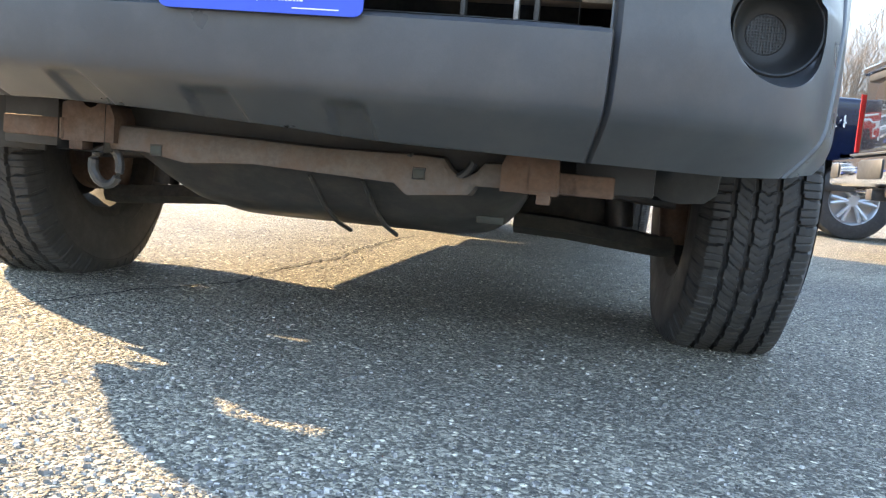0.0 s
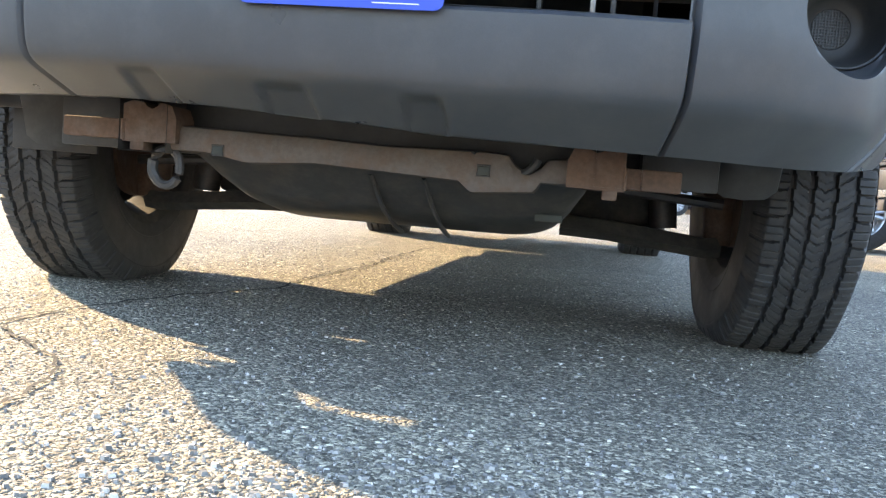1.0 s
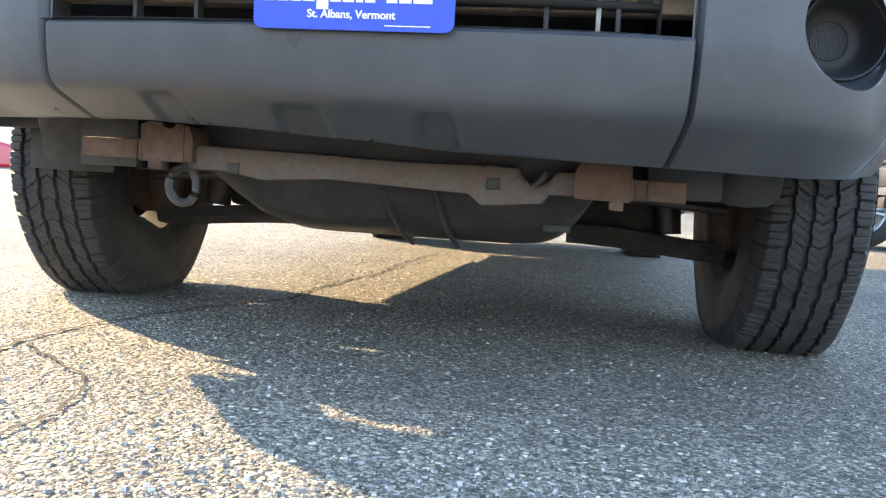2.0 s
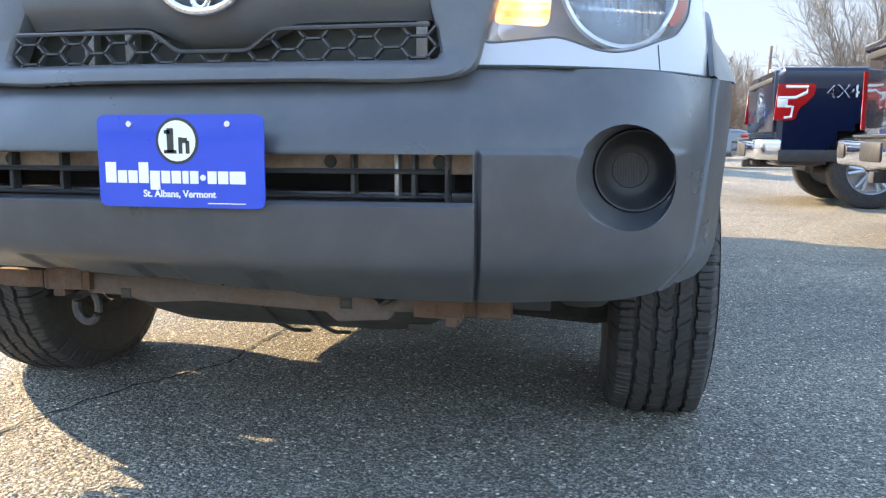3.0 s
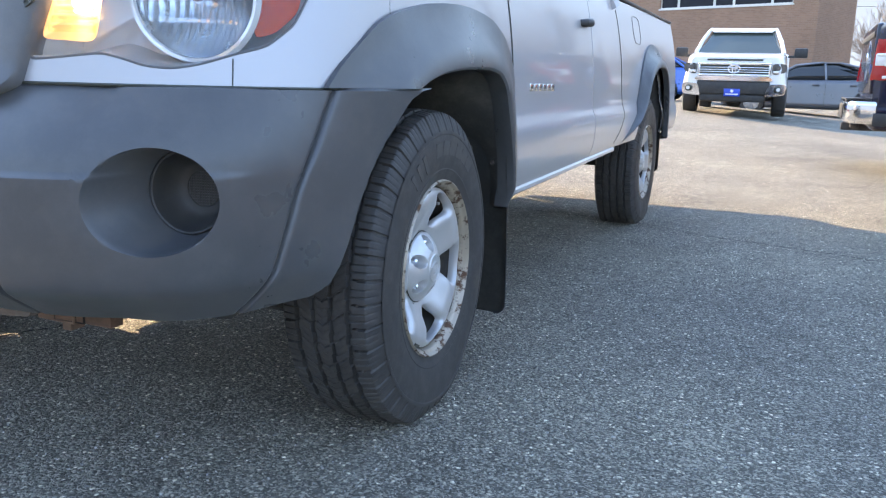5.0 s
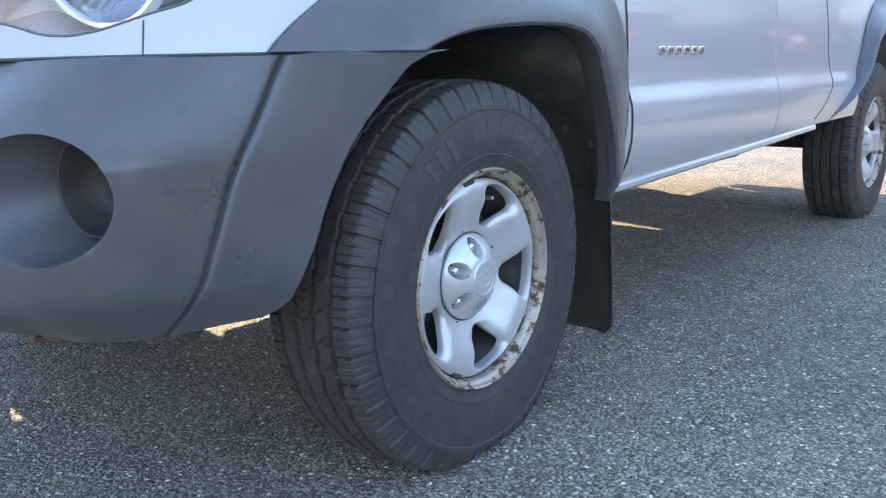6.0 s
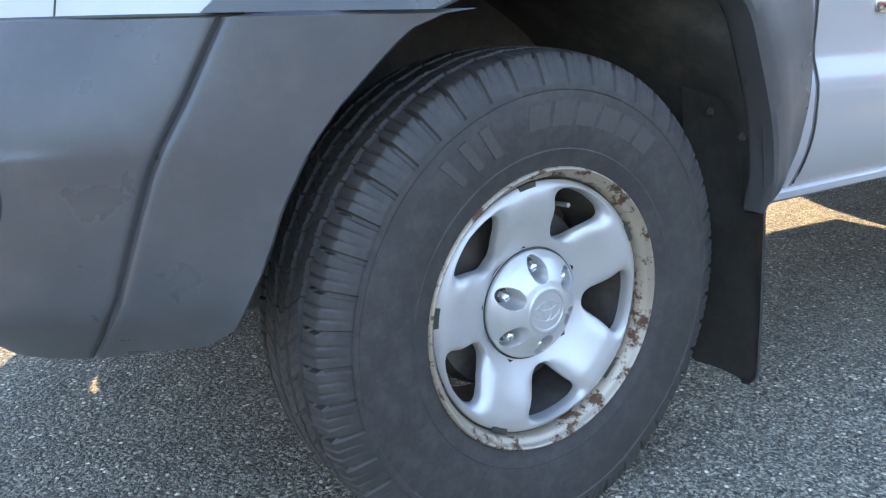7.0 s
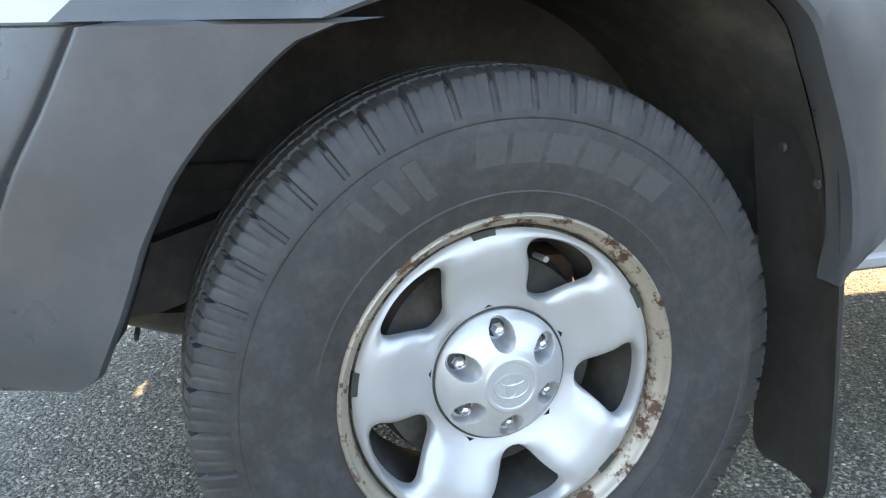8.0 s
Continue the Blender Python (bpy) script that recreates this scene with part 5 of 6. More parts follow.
def make_wheels():
    disc = rim_disc()
    disc.v = [(x, y * 1.03, z * 1.03) for x, y, z in disc.v]
    barrel = [(.092, .1995), (.082, .2015), (.083, .203), (.093, .2045), (.1015, .2065), (.1055, .209), (.1065, .2118), (.1085, .2135), (.1125, .2155), (.1165, .2165), (.1180, .2185), (.1165, .2208), (.110, .222)]
    lip = Shape().rev(barrel, 140)
    well = Shape().rev([(.090, .1985), (.04, .186), (-.02, .178), (-.09, .19), (-.108, .215), (-.112, .222)], 72).rev([(.02, .06), (.02, .15), (-.02, .16)], 48)
    tyre = tyre_shape()
    hub = Shape()
    # cap with six oval bays for the nuts
    n = 288
    rows = []
    for i in range(n):
        t = 2 * math.pi * i / n
        w = (t - radians(96) + math.pi / 6) % (math.pi / 3) - math.pi / 6
        row = []
        for r in np.r_[.0005, .015, .0285, .0300, .0310, .0325, .0345, .036, np.linspace(.038, .0845, 34), .0858, .0868, .0876, .088]:
            x = float(np.interp(r, (0, .0300, .0310, .0345, .036, .046, .062, .077, .085, .0876, .088), (.1040, .1040, .1052, .1052, .1028, .0995, .0905, .0785, .0695, .0655, .056)))
            e = math.hypot((r - .0635) / .0205, math.sin(w) * r / (.0162 + .05 * (r - .0635)))
            row.append((x - max(0, x - .0605) * float(sstep(1.0, .80, e)), r * math.cos(t), r * math.sin(t)))
        rows.append(row)
    hub.grid(np.array(rows), wrap=True)
    mark = Shape()
    for a, b, cz in ((.0235, .0165, 0), (.0075, .0145, 0), (.0165, .0065, .0075)):
        mark.tube([(.1042, a * math.cos(q), cz + b * math.sin(q)) for q in np.linspace(0, 2 * math.pi, 36, endpoint=False)], .0009, 5, True)
    nut = Shape().rev([(.058, .0088), (.075, .0086), (.079, .0070), (.0815, .004), (.082, .0001)], 6)
    hole = Shape().rev([(.0606, .0125), (.0612, .0122), (.0612, .0001)], 28)
    marks = []

    def mark_block(*args):
        q = Shape()
        arc_block(q, *args)
        marks.append(q)
    # maker's name as plain raised bars, with three slanted strokes ahead of it
    a = radians(128)
    for w in (.040, .045, .05):
        mark_block(.272 if w < .05 else .270, .318, a, a - w * 1.1, .1195, .1242, .03)
        a -= w + .075
    a = radians(101)
    for w in (.125, .13, .13, .12, .12, .12):
        mark_block(.282, .316, a, a - w, .1195, .1236, -.02)
        a -= w + .022
    for k in range(9):
        mark_block(.292, .304, radians(-60 - k * 7), radians(-64.5 - k * 7), .1195, .1238)

    wheel = part("wheel", disc, M["rim"], truck, "silver steel wheel with rust spots", pose(.843, .946, .369, 0, 0, 2.4) @ SWELL, sharp=50)
    part("wheel_lip", lip, M["rimlip"], wheel, "chipped rusty outer lip", sharp=60)
    # no real openings here: dark solids give the gaps their shade by colour
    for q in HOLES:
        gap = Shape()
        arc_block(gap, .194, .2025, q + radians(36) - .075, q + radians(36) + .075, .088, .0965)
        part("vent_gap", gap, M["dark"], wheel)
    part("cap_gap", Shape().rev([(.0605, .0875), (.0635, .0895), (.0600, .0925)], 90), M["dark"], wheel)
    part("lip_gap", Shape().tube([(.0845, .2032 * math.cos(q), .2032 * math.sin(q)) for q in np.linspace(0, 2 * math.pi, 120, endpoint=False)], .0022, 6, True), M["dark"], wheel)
    part("wheel_well", well, M["under"], wheel)
    part("tyre", tyre, M["rubber"], wheel, "worn black all-terrain tyre", sharp=30)
    for q in marks:
        part("sidewall_mark", q, M["letter"], wheel)
    cap = part("hub_cap", hub, M["cap"], wheel, "silver centre cap", sharp=40)
    part("hub_mark", mark, M["cap"], wheel)
    nuts = None
    for k in range(6):
        t = radians(96 + 60 * k)
        at = pose(0, .064 * math.cos(t), .064 * math.sin(t))
        part("nut_hole", hole, M["dark"], wheel, at=at)
        nuts = part("lug_nut", nut, M["chrome"], wheel, at=at) if nuts is None else again(nuts, at, wheel)
    part("valve_stem", Shape().tube([(.06, .158, .03), (.092, .160, .03)], .004, 8), M["steel"], wheel, at=pose(0, 0, 0, 62, 0, 0))
    again(wheel, pose(-.925, .965, .369, 0, 0, 182.4) @ SWELL)
    for x, turn, spin in ((.81, 0, 40), (-.85, 180, 25)):
        w = again(wheel, pose(x, 4.2, .369, 0, 0, turn) @ SWELL @ pose(0, 0, 0, spin, 0, 0))
        for c in w.children:
            if c.name.startswith("tyre"):
                c.matrix_basis = pose(0, 0, 0, -spin, 0, 0)


make_wheels()

# ---- the other vehicles ----
M.update({
    "navy": mat("navy paint", (0.0015, 0.005, 0.022), 0.2, 0.0, var=0.05, bump=0, coat=0.5, rvar=0.02, spec=0.2),
    "black": mat("black paint", (0.012, 0.011, 0.011), 0.2, 0.2, var=0.05, bump=0, coat=1.0, rvar=0.03),
    "whitepaint": mat("white car paint", (0.78, 0.79, 0.8), 0.3, var=0.03, bump=0, coat=1.0, rvar=0.03),
    "greypaint": mat("grey car paint", (0.085, 0.088, 0.105), 0.3, 0.5, var=0.05, bump=0, coat=1.0, rvar=0.03),
    "bluepaint": mat("bright blue paint", (0.012, 0.09, 0.42), 0.3, 0.3, var=0.05, bump=0, coat=1.0, rvar=0.03),
    "redpaint": mat("red car paint", (0.42, 0.012, 0.02), 0.3, 0.2, var=0.05, bump=0, coat=1.0, rvar=0.03),
    "redlens": mat("red lamp lens", (0.36, 0.006, 0.008), 0.15, var=0.1, scale=30, bump=0.05, coat=0.8),
    "screen": mat("windscreen glass", (0.05, 0.065, 0.058), 0.10, var=0.1, scale=2, bump=0, spec=0.45, coat=0.15, rvar=0.02),
    "lampglass": mat("dark lamp glass", (0.045, 0.048, 0.052), 0.12, 0.5, var=0.2, scale=14, bump=0.05, coat=1.0),
    "clearlens": mat("pale lamp lens", (0.8, 0.8, 0.8), 0.15, 0.3, var=0.1, scale=30, bump=0.05, coat=0.8),
})


def ring(w, zb, zt, r, n=5, tumble=0.0):
    """Half a rounded box section from the bottom middle to the top middle, as (x, z)."""
    o = [(0, zb)]
    for cx, cz, a0 in ((w - r, zb + r, -90), (w - r - tumble, zt - r, 0)):
        if a0 == 0:
            o += [(w - tumble * k / 12, zb + r + (zt - zb - 2 * r) * k / 12) for k in range(1, 12)]
        o += [(cx + r * math.cos(radians(a0 + k * 90 / n)), cz + r * math.sin(radians(a0 + k * 90 / n))) for k in range(n + 1)]
    return o + [(0, zt)]


def loft(stations, cap=True):
    """stations: (y, half width, bottom, top, rounding, tumblehome)."""
    rows = []
    for y, w, zb, zt, r, tu in stations:
        h = ring(w, zb, zt, r, tumble=tu)
        rows.append([(x, y, z) for x, z in h] + [(-x, y, z) for x, z in h[::-1][1:]])
    s = Shape().grid(np.array(rows))
    if cap:
        m = len(rows[0])
        s.f.append(tuple(range(m - 1)))
        s.f.append(tuple((len(rows) - 1) * m + k for k in range(m - 1))[::-1])
    return s


def cut_arches(s, wheels, r):
    """Takes the faces of the flanks that lie inside the wheel arches."""
    out = []
    for f in s.f:
        c = sum((Vector(s.v[i]) for i in f), Vector()) / len(f)
        if abs(c.x) > .5 and any(math.hypot(c.y - y, c.z - z) < r for y, z in wheels):
            continue
        out.append(f)
    s.f = out
    return s


def fine(st, n):
    """More stations between the given ones."""
    a = np.array(st, float)
    q = np.linspace(a[0, 0], a[-1, 0], n)
    q = np.unique(np.r_[q, a[:, 0]])
    return [tuple([y] + [float(np.interp(y, a[:, 0], a[:, k])) for k in range(1, a.shape[1])]) for y in q]


def plain_wheels(car, track, ys, r, w, spokes, mark=None):
    tyre = Shape().rev([(-w / 2 + .01, r * .62), (-w / 2, r * .8), (-w / 2 + .015, r * .96), (-w / 2 + .04, r), (w / 2 - .04, r), (w / 2 - .015, r * .96), (w / 2, r * .8), (w / 2 - .01, r * .62), (w / 2 - .05, r * .6)], 48)
    rim = Shape().rev([(w / 2 - .005, r * .62), (w / 2 - .02, r * .58), (w / 2 - .09, r * .55), (w / 2 - .09, .02)], 40)
    bars = []
    for k in range(spokes):
        a = 2 * math.pi * k / spokes
        for da in (-.16, .16):
            b = a + da
            bars.append(Shape())
            bars[-1].tube([(w / 2 - .035, .05 * math.cos(a), .05 * math.sin(a)), (w / 2 - .02, r * .57 * math.cos(b), r * .57 * math.sin(b))], .022, 6)
    rim.rev([(w / 2 - .04, .075), (w / 2 - .02, .06), (w / 2 - .018, .001)], 20)
    for y in ys:
        part("wheel_well", Shape().box(-track + w * .7, track - w * .7, y - r * 1.15, y + r * 1.15, r * .9, r * 2.15, .03), M["dark"], car)
    first = None
    for y in ys:
        for sg in (1, -1):
            at = pose(sg * track, y, r, 0, 0, 0 if sg > 0 else 180)
            if first is None:
                first = part("wheel", rim, M["cap"], car, at=at)
                part("tyre", tyre, M["rubber"], first)
                for q in bars:
                    part("spoke", q, M["cap"], first)
                if mark:
                    for k in range(8):
                        q = Shape()
                        arc_block(q, r * .70, r * .80, radians(200 + k * 13), radians(208 + k * 13), w / 2 - .012, w / 2 + .003)
                        part("sidewall_mark", q, M["white"], first)
            else:
                again(first, at, car)


def big_pickup(name, label, paint, at, rear):
    """A full-size pickup; its tail is at y = 0 and it points along +y."""
    car = thing(name, label, "truck", at)
    W, L = 1.015, 5.8
    ax = (.96, 4.6)
    side = fine([(.0, W - .06, .48, 1.44, .06, .02), (.05, W - .005, .45, 1.49, .06, .02), (1.7, W, .45, 1.47, .07, .02), (1.72, W, .48, 1.34, .09, .05), (4.0, W, .48, 1.32, .1, .06), (5.2, W - .03, .5, 1.25, .14, .08), (5.8, W - .14, .55, 1.15, .16, .06)], 70)
    part("body", cut_arches(loft(side), [(y, .41) for y in ax], .50), M[paint], car, sharp=40)
    cab = loft([(1.78, .80, 1.30, 1.60, .06, .05), (1.95, .80, 1.30, 1.88, .1, .1), (3.1, .80, 1.30, 1.92, .12, .12), (3.5, .78, 1.28, 1.84, .12, .12), (4.25, .82, 1.24, 1.30, .02, .02)])
    part("cab", cab, M["window"], car)
    part("roof", loft([(1.93, .70, 1.86, 1.905, .02, 0), (3.3, .70, 1.90, 1.94, .02, 0), (3.5, .68, 1.85, 1.88, .012, 0)]), M[paint], car)
    part("underframe", Shape().box(-.45, .45, .9, 5.4, .42, .56, .03), M["under"], car)
    if rear:
        part("tailgate", Shape().box(-.86, .86, -.03, .06, .80, 1.47, .025), M[paint], car)
        part("tailgate_step", Shape().box(-.80, .80, -.045, .0, 1.34, 1.40, .012), M["blackplastic"], car)
        ends = [(-.99 + .10 * (1 - math.cos(q)), -.21 + .13 * (1 - math.sin(q))) for q in np.linspace(0, math.pi / 2, 8)]
        plan = [(-1.0, .04)] + ends + [(-x, y) for x, y in ends[::-1]] + [(1.0, .04), (.95, .04), (.93, -.12), (-.93, -.12), (-.95, .04)]
        bump = Shape()
        rows = [[(x * (1 - .012 * e), y + .03 * e, z) for z, e in ((.515, 1), (.525, .3), (.545, 0), (.69, 0), (.715, .25), (.728, 1))] for x, y in plan]
        bump.grid(np.array(rows), wrap=True)
        part("rear_bumper", bump, M["chrome"], car, "chrome step bumper")
        part("bumper_top", Shape().box(-.95, .95, -.175, .02, .700, .722, .01), M["blackplastic"], car)
        part("bumper_pad", Shape().box(-.5, .5, -.205, -.02, .735, .752, .006), M["blackplastic"], car)
        part("hitch", Shape().box(-.06, .06, -.20, .4, .41, .49, .008).box(-.26, .26, -.12, -.04, .44, .50, .01), M["blackmetal"], car)
        part("exhaust", Shape().tube([(.62, .9, .44), (.72, .42, .42), (.80, .38, .41)], .045, 14), M["blackmetal"], car)
    plain_wheels(car, .86, ax, .41, .27, 6)
    return car, W


def rear_lamp(car, sg, y0, z0, z1, depth, stepped):
    """A tall tail lamp that wraps the corner of the bed."""
    W = 1.015
    if stepped:
        ol = [(.0, z0), (.20, z0), (.22, z0 + .12), (.30, z0 + .19), (.36, z0 + .27), (.36, z1), (.0, z1)]
    else:
        ol = [(.0, z0), (.035, z0), (.05, z0 + .1), (.05, z1), (.0, z1)]
    s = Shape().prism(loop(ol, 60) if stepped else ol, lambda y, z, d: (sg * (W - .004 + d), y - .002 + .08 * (z - z1) * stepped, z), .012)
    xi = .985 if stepped else .995
    s.prism([(xi, z0), (W + .006, z0), (W + .006, z1), (xi + .005, z1)], lambda x, z, d: (sg * x, -.016 + .08 * (z - z1) * stepped + d, z), .03)
    lamp = part("tail_lamp", s, M["redlens"], car, "red tail lamp")
    if stepped:
        part("reversing_lens", Shape().box(min(sg * (W + .006), sg * (W + .012)), max(sg * (W + .006), sg * (W + .012)), -.02, .085, z0 + .135, z0 + .24, .003), M["clearlens"], lamp)
        for run in (((.06, z1 - .03), (.28, z1 - .035), (.275, z1 - .09), (.17, z0 + .235), (.0, z0 + .235)), ((.08, z0 + .145), (.155, z0 + .14), (.15, z0 + .035), (.08, z0 + .028))):
            part("lamp_trim", Shape().tube([(sg * (W + .011), y + .08 * (z - z1), z) for y, z in run], .017, 6), M["clearlens"], lamp)
    return lamp


def letters(text, size, parent, at, material, name="lettering"):
    cu = bpy.data.curves.new("lettering", "FONT")
    cu.body, cu.size, cu.extrude = text, size, .002
    tx = new("temporary", cu)
    me = bpy.data.meshes.new_from_object(tx.evaluated_get(bpy.context.evaluated_depsgraph_get()))
    bpy.data.objects.remove(tx)
    me.materials.append(material)
    o = new(name, me)
    o.parent, o.matrix_basis = parent, at
    return o


def outline_letters(car, W):
    """The drive badge: dark letters with a pale edge."""
    letters("4X4", .185, car, pose(W + .004, .465, 1.165, 90, 0, 90), M["clearlens"])
    letters("4X4", .165, car, pose(W + .0075, .475, 1.172, 90, 0, 90), M["navy"])


def parked_trucks():
    car, W = big_pickup("pickup_truck", "dark blue pickup with chrome bumper parked tail out", "navy", pose(2.40, 8.93, 0, 0, 0, -90), True)
    for sg in (1, -1):
        rear_lamp(car, sg, 0, .93, 1.31, 0, True)
    outline_letters(car, W)
    part("plate_recess", Shape().box(-.30, .30, -.222, -.10, .535, .695, .02), M["blackplastic"], car)
    part("filler_trim", Shape().box(W - .002, W + .004, .02, 1.6, .50, .62, .002), M["blackplastic"], car)
    part("tailgate_badge", Shape().rev([(-.01, .001), (-.01, .10), (.0, .11)], 30, pose(0, -.03, 1.17, 0, 0, 90) @ Matrix.Diagonal((1, 1, .45, 1))), M["chrome"], car)

    car, W = big_pickup("pickup_truck", "black pickup with chrome step bumper parked tail out", "black", pose(2.71, 4.98, 0, 0, 0, -90), True)
    for sg in (1, -1):
        rear_lamp(car, sg, 0, .80, 1.27, 0, False)
    part("tailgate_spoiler", Shape().box(-.9, .9, -.06, .08, 1.40, 1.47, .02), M["black"], car)
    for k in range(3):
        x = -.30 + k * .21
        part("tailgate_mark", Shape().box(x, x + .17, -.045, -.028, 1.12, 1.27, .01), M["redlens"], car)
    for k in range(5):
        x = -.28 + k * .1
        part("tailgate_mark", Shape().box(x, x + .07, -.04, -.028, 1.02, 1.07, .006), M["chrome"], car)
    for x in (-.78, .78):
        part("bumper_step", Shape().box(x - .10, x + .10, -.224, -.05, .565, .695, .03), M["blackplastic"], car)
    part("plate_recess", Shape().box(-.24, .24, -.224, -.1, .555, .70, .02), M["blackplastic"], car)


parked_trucks()


def white_pickup():
    """Seen from the front: its nose is at y = 0 and it stretches along +y."""
    car = thing("pickup_truck", "white pickup with chrome grille facing the lot", "truck", pose(.53, 16.3, ground_z(.5, 16.8), 0, 0, 1))
    W = 1.01
    st = fine([(-.02, W - .14, .66, 1.16, .10, .05), (.04, W - .09, .52, 1.19, .10, .06), (.14, W - .04, .5, 1.21, .12, .07), (.5, W - .01, .5, 1.25, .12, .08), (1.35, W, .48, 1.29, .1, .07), (3.4, W, .48, 1.32, .08, .05), (3.45, W, .5, 1.34, .06, .02), (5.7, W - .02, .52, 1.34, .06, .02)], 60)
    part("body", cut_arches(loft(st), [(1.0, .41), (4.7, .41)], .5), M["whitepaint"], car)
    part("cab", loft(fine([(1.30, .88, 1.20, 1.27, .02, .02), (1.7, .86, 1.22, 1.53, .10, .10), (2.05, .82, 1.26, 1.77, .12, .15), (2.2, .80, 1.26, 1.81, .12, .14), (3.3, .80, 1.28, 1.84, .12, .14), (3.6, .78, 1.3, 1.74, .1, .08)], 14)), M["screen"], car)
    part("roof", loft([(1.93, .60, 1.735, 1.765, .012, 0), (2.02, .655, 1.78, 1.815, .016, .03), (2.25, .69, 1.80, 1.85, .02, .04), (3.4, .69, 1.82, 1.87, .02, .04)]), M["whitepaint"], car)
    for sg in (1, -1):
        part("pillar", Shape().tube([(sg * .875, 1.32, 1.27), (sg * .80, 1.68, 1.53), (sg * .70, 1.98, 1.74), (sg * .665, 2.2, 1.81)], .042, 8), M["whitepaint"], car)
        m = part("door_mirror", Shape().box(sg * 1.2 - .13, sg * 1.2 + .13, 1.52, 1.62, 1.20, 1.40, .035), M["blackplastic"], car)
        part("mirror_arm", Shape().box(min(sg * .95, sg * 1.1), max(sg * .95, sg * 1.1), 1.55, 1.6, 1.20, 1.25, .01), M["blackplastic"], m)
        ol = loop([(.70, .83), (.80, .835), (.96, .875), (.965, 1.02), (.88, 1.04), (.70, 1.03)], 32)
        h = part("headlamp", Shape().prism(ol, lambda x, z, d: (sg * x, -.05 + .12 * max(0, (x - .70) / .27)**2 + d, z), .1), M["lampglass"], car)
        part("lamp_trim", Shape().box(min(sg * .72, sg * .86), max(sg * .72, sg * .86), -.062, -.03, .86, .90, .005), M["clearlens"], h)
        part("lamp_bowl", Shape().rev([(-.01, .001), (-.01, .045), (.0, .055)], 20, pose(sg * .80, -.05, .955, 0, 0, 90)), M["lampglass"], h)
        end = part("bumper_end", Shape().prism(loop([(.60, .40), (.96, .43), (.985, .62), (.93, .655), (.66, .64)], 36), lambda x, z, d: (sg * x, -.09 + .16 * max(0, (x - .66) / .33)**2 + d, z), .2), M["chrome"], car)
        part("fog_lamp", Shape().rev([(-.02, .001), (-.018, .05), (-.005, .062), (.05, .062)], 20, pose(sg * .84, -.055, .545, 0, 0, 90)), M["dark"], end)
        part("fog_lens", Shape().rev([(-.03, .001), (-.026, .036), (0, .036)], 20, pose(sg * .84, -.055, .545, 0, 0, 90)), M["clearlens"], end)
    part("hood_scoop", Shape().box(-.52, .52, -.045, .10, 1.085, 1.118, .012), M["dark"], car)
    part("grille_frame", Shape().box(-.66, .66, -.055, .1, .765, 1.035, .035), M["dark"], car)
    for z0, z1, w in ((1.0, 1.05, .69), (.945, .962, .65), (.902, .919, .65), (.859, .876, .65), (.79, .828, .68)):
        part("grille_bar", Shape().box(-w, w, -.085, -.04, z0, z1, .008), M["chrome"], car)
    for sg in (1, -1):
        part("grille_side", Shape().box(min(sg * .635, sg * .675), max(sg * .635, sg * .675), -.08, .0, .78, 1.03, .01), M["chrome"], car)
    part("grille_lip", Shape().prism(loop([(-.76, .70), (.76, .70), (.74, .76), (.60, .785), (-.60, .785), (-.74, .76)], 60), lambda x, z, d: (x, -.11 + d, z), .15), M["chrome"], car)
    part("emblem", Shape().tube([(.11 * math.cos(a), -.095, .925 + .078 * math.sin(a)) for a in np.linspace(0, 6.283, 28, endpoint=False)], .014, 8, True).tube([(.035 * math.cos(a), -.095, .925 + .068 * math.sin(a)) for a in np.linspace(0, 6.283, 20, endpoint=False)], .010, 6, True).tube([(.08 * math.cos(a), -.095, .955 + .028 * math.sin(a)) for a in np.linspace(0, 6.283, 20, endpoint=False)], .010, 6, True), M["chrome"], car)
    part("lower_bumper", Shape().box(-.68, .68, -.085, .2, .44, .695, .03).box(-.62, .62, -.04, .3, .29, .45, .04), M["blackplastic"], car)
    pl = part("dealer_plate", Shape().box(-.15, .15, -.105, -.085, .40, .545, .004), M["plate"], car, "blue dealer plate")
    part("mark", Shape().box(-.12, .12, -.108, -.104, .43, .45), M["white"], pl)
    part("mark", Shape().rev([(-.003, .001), (-.003, .03), (0, .03)], 18, pose(0, -.105, .50, 0, 0, 90)), M["white"], pl)
    part("underframe", Shape().box(-.55, .55, .3, 5.3, .30, .5, .03).box(-.14, .14, .86, 1.14, .19, .36, .06).tube([(-.74, 1.0, .36), (.74, 1.0, .36)], .06, 10).tube([(-.74, 4.7, .36), (.74, 4.7, .36)], .07, 10).box(-.16, .16, 4.54, 4.86, .20, .5, .07), M["under"], car)
    plain_wheels(car, .87, (1.0, 4.7), .40, .275, 5)


white_pickup()


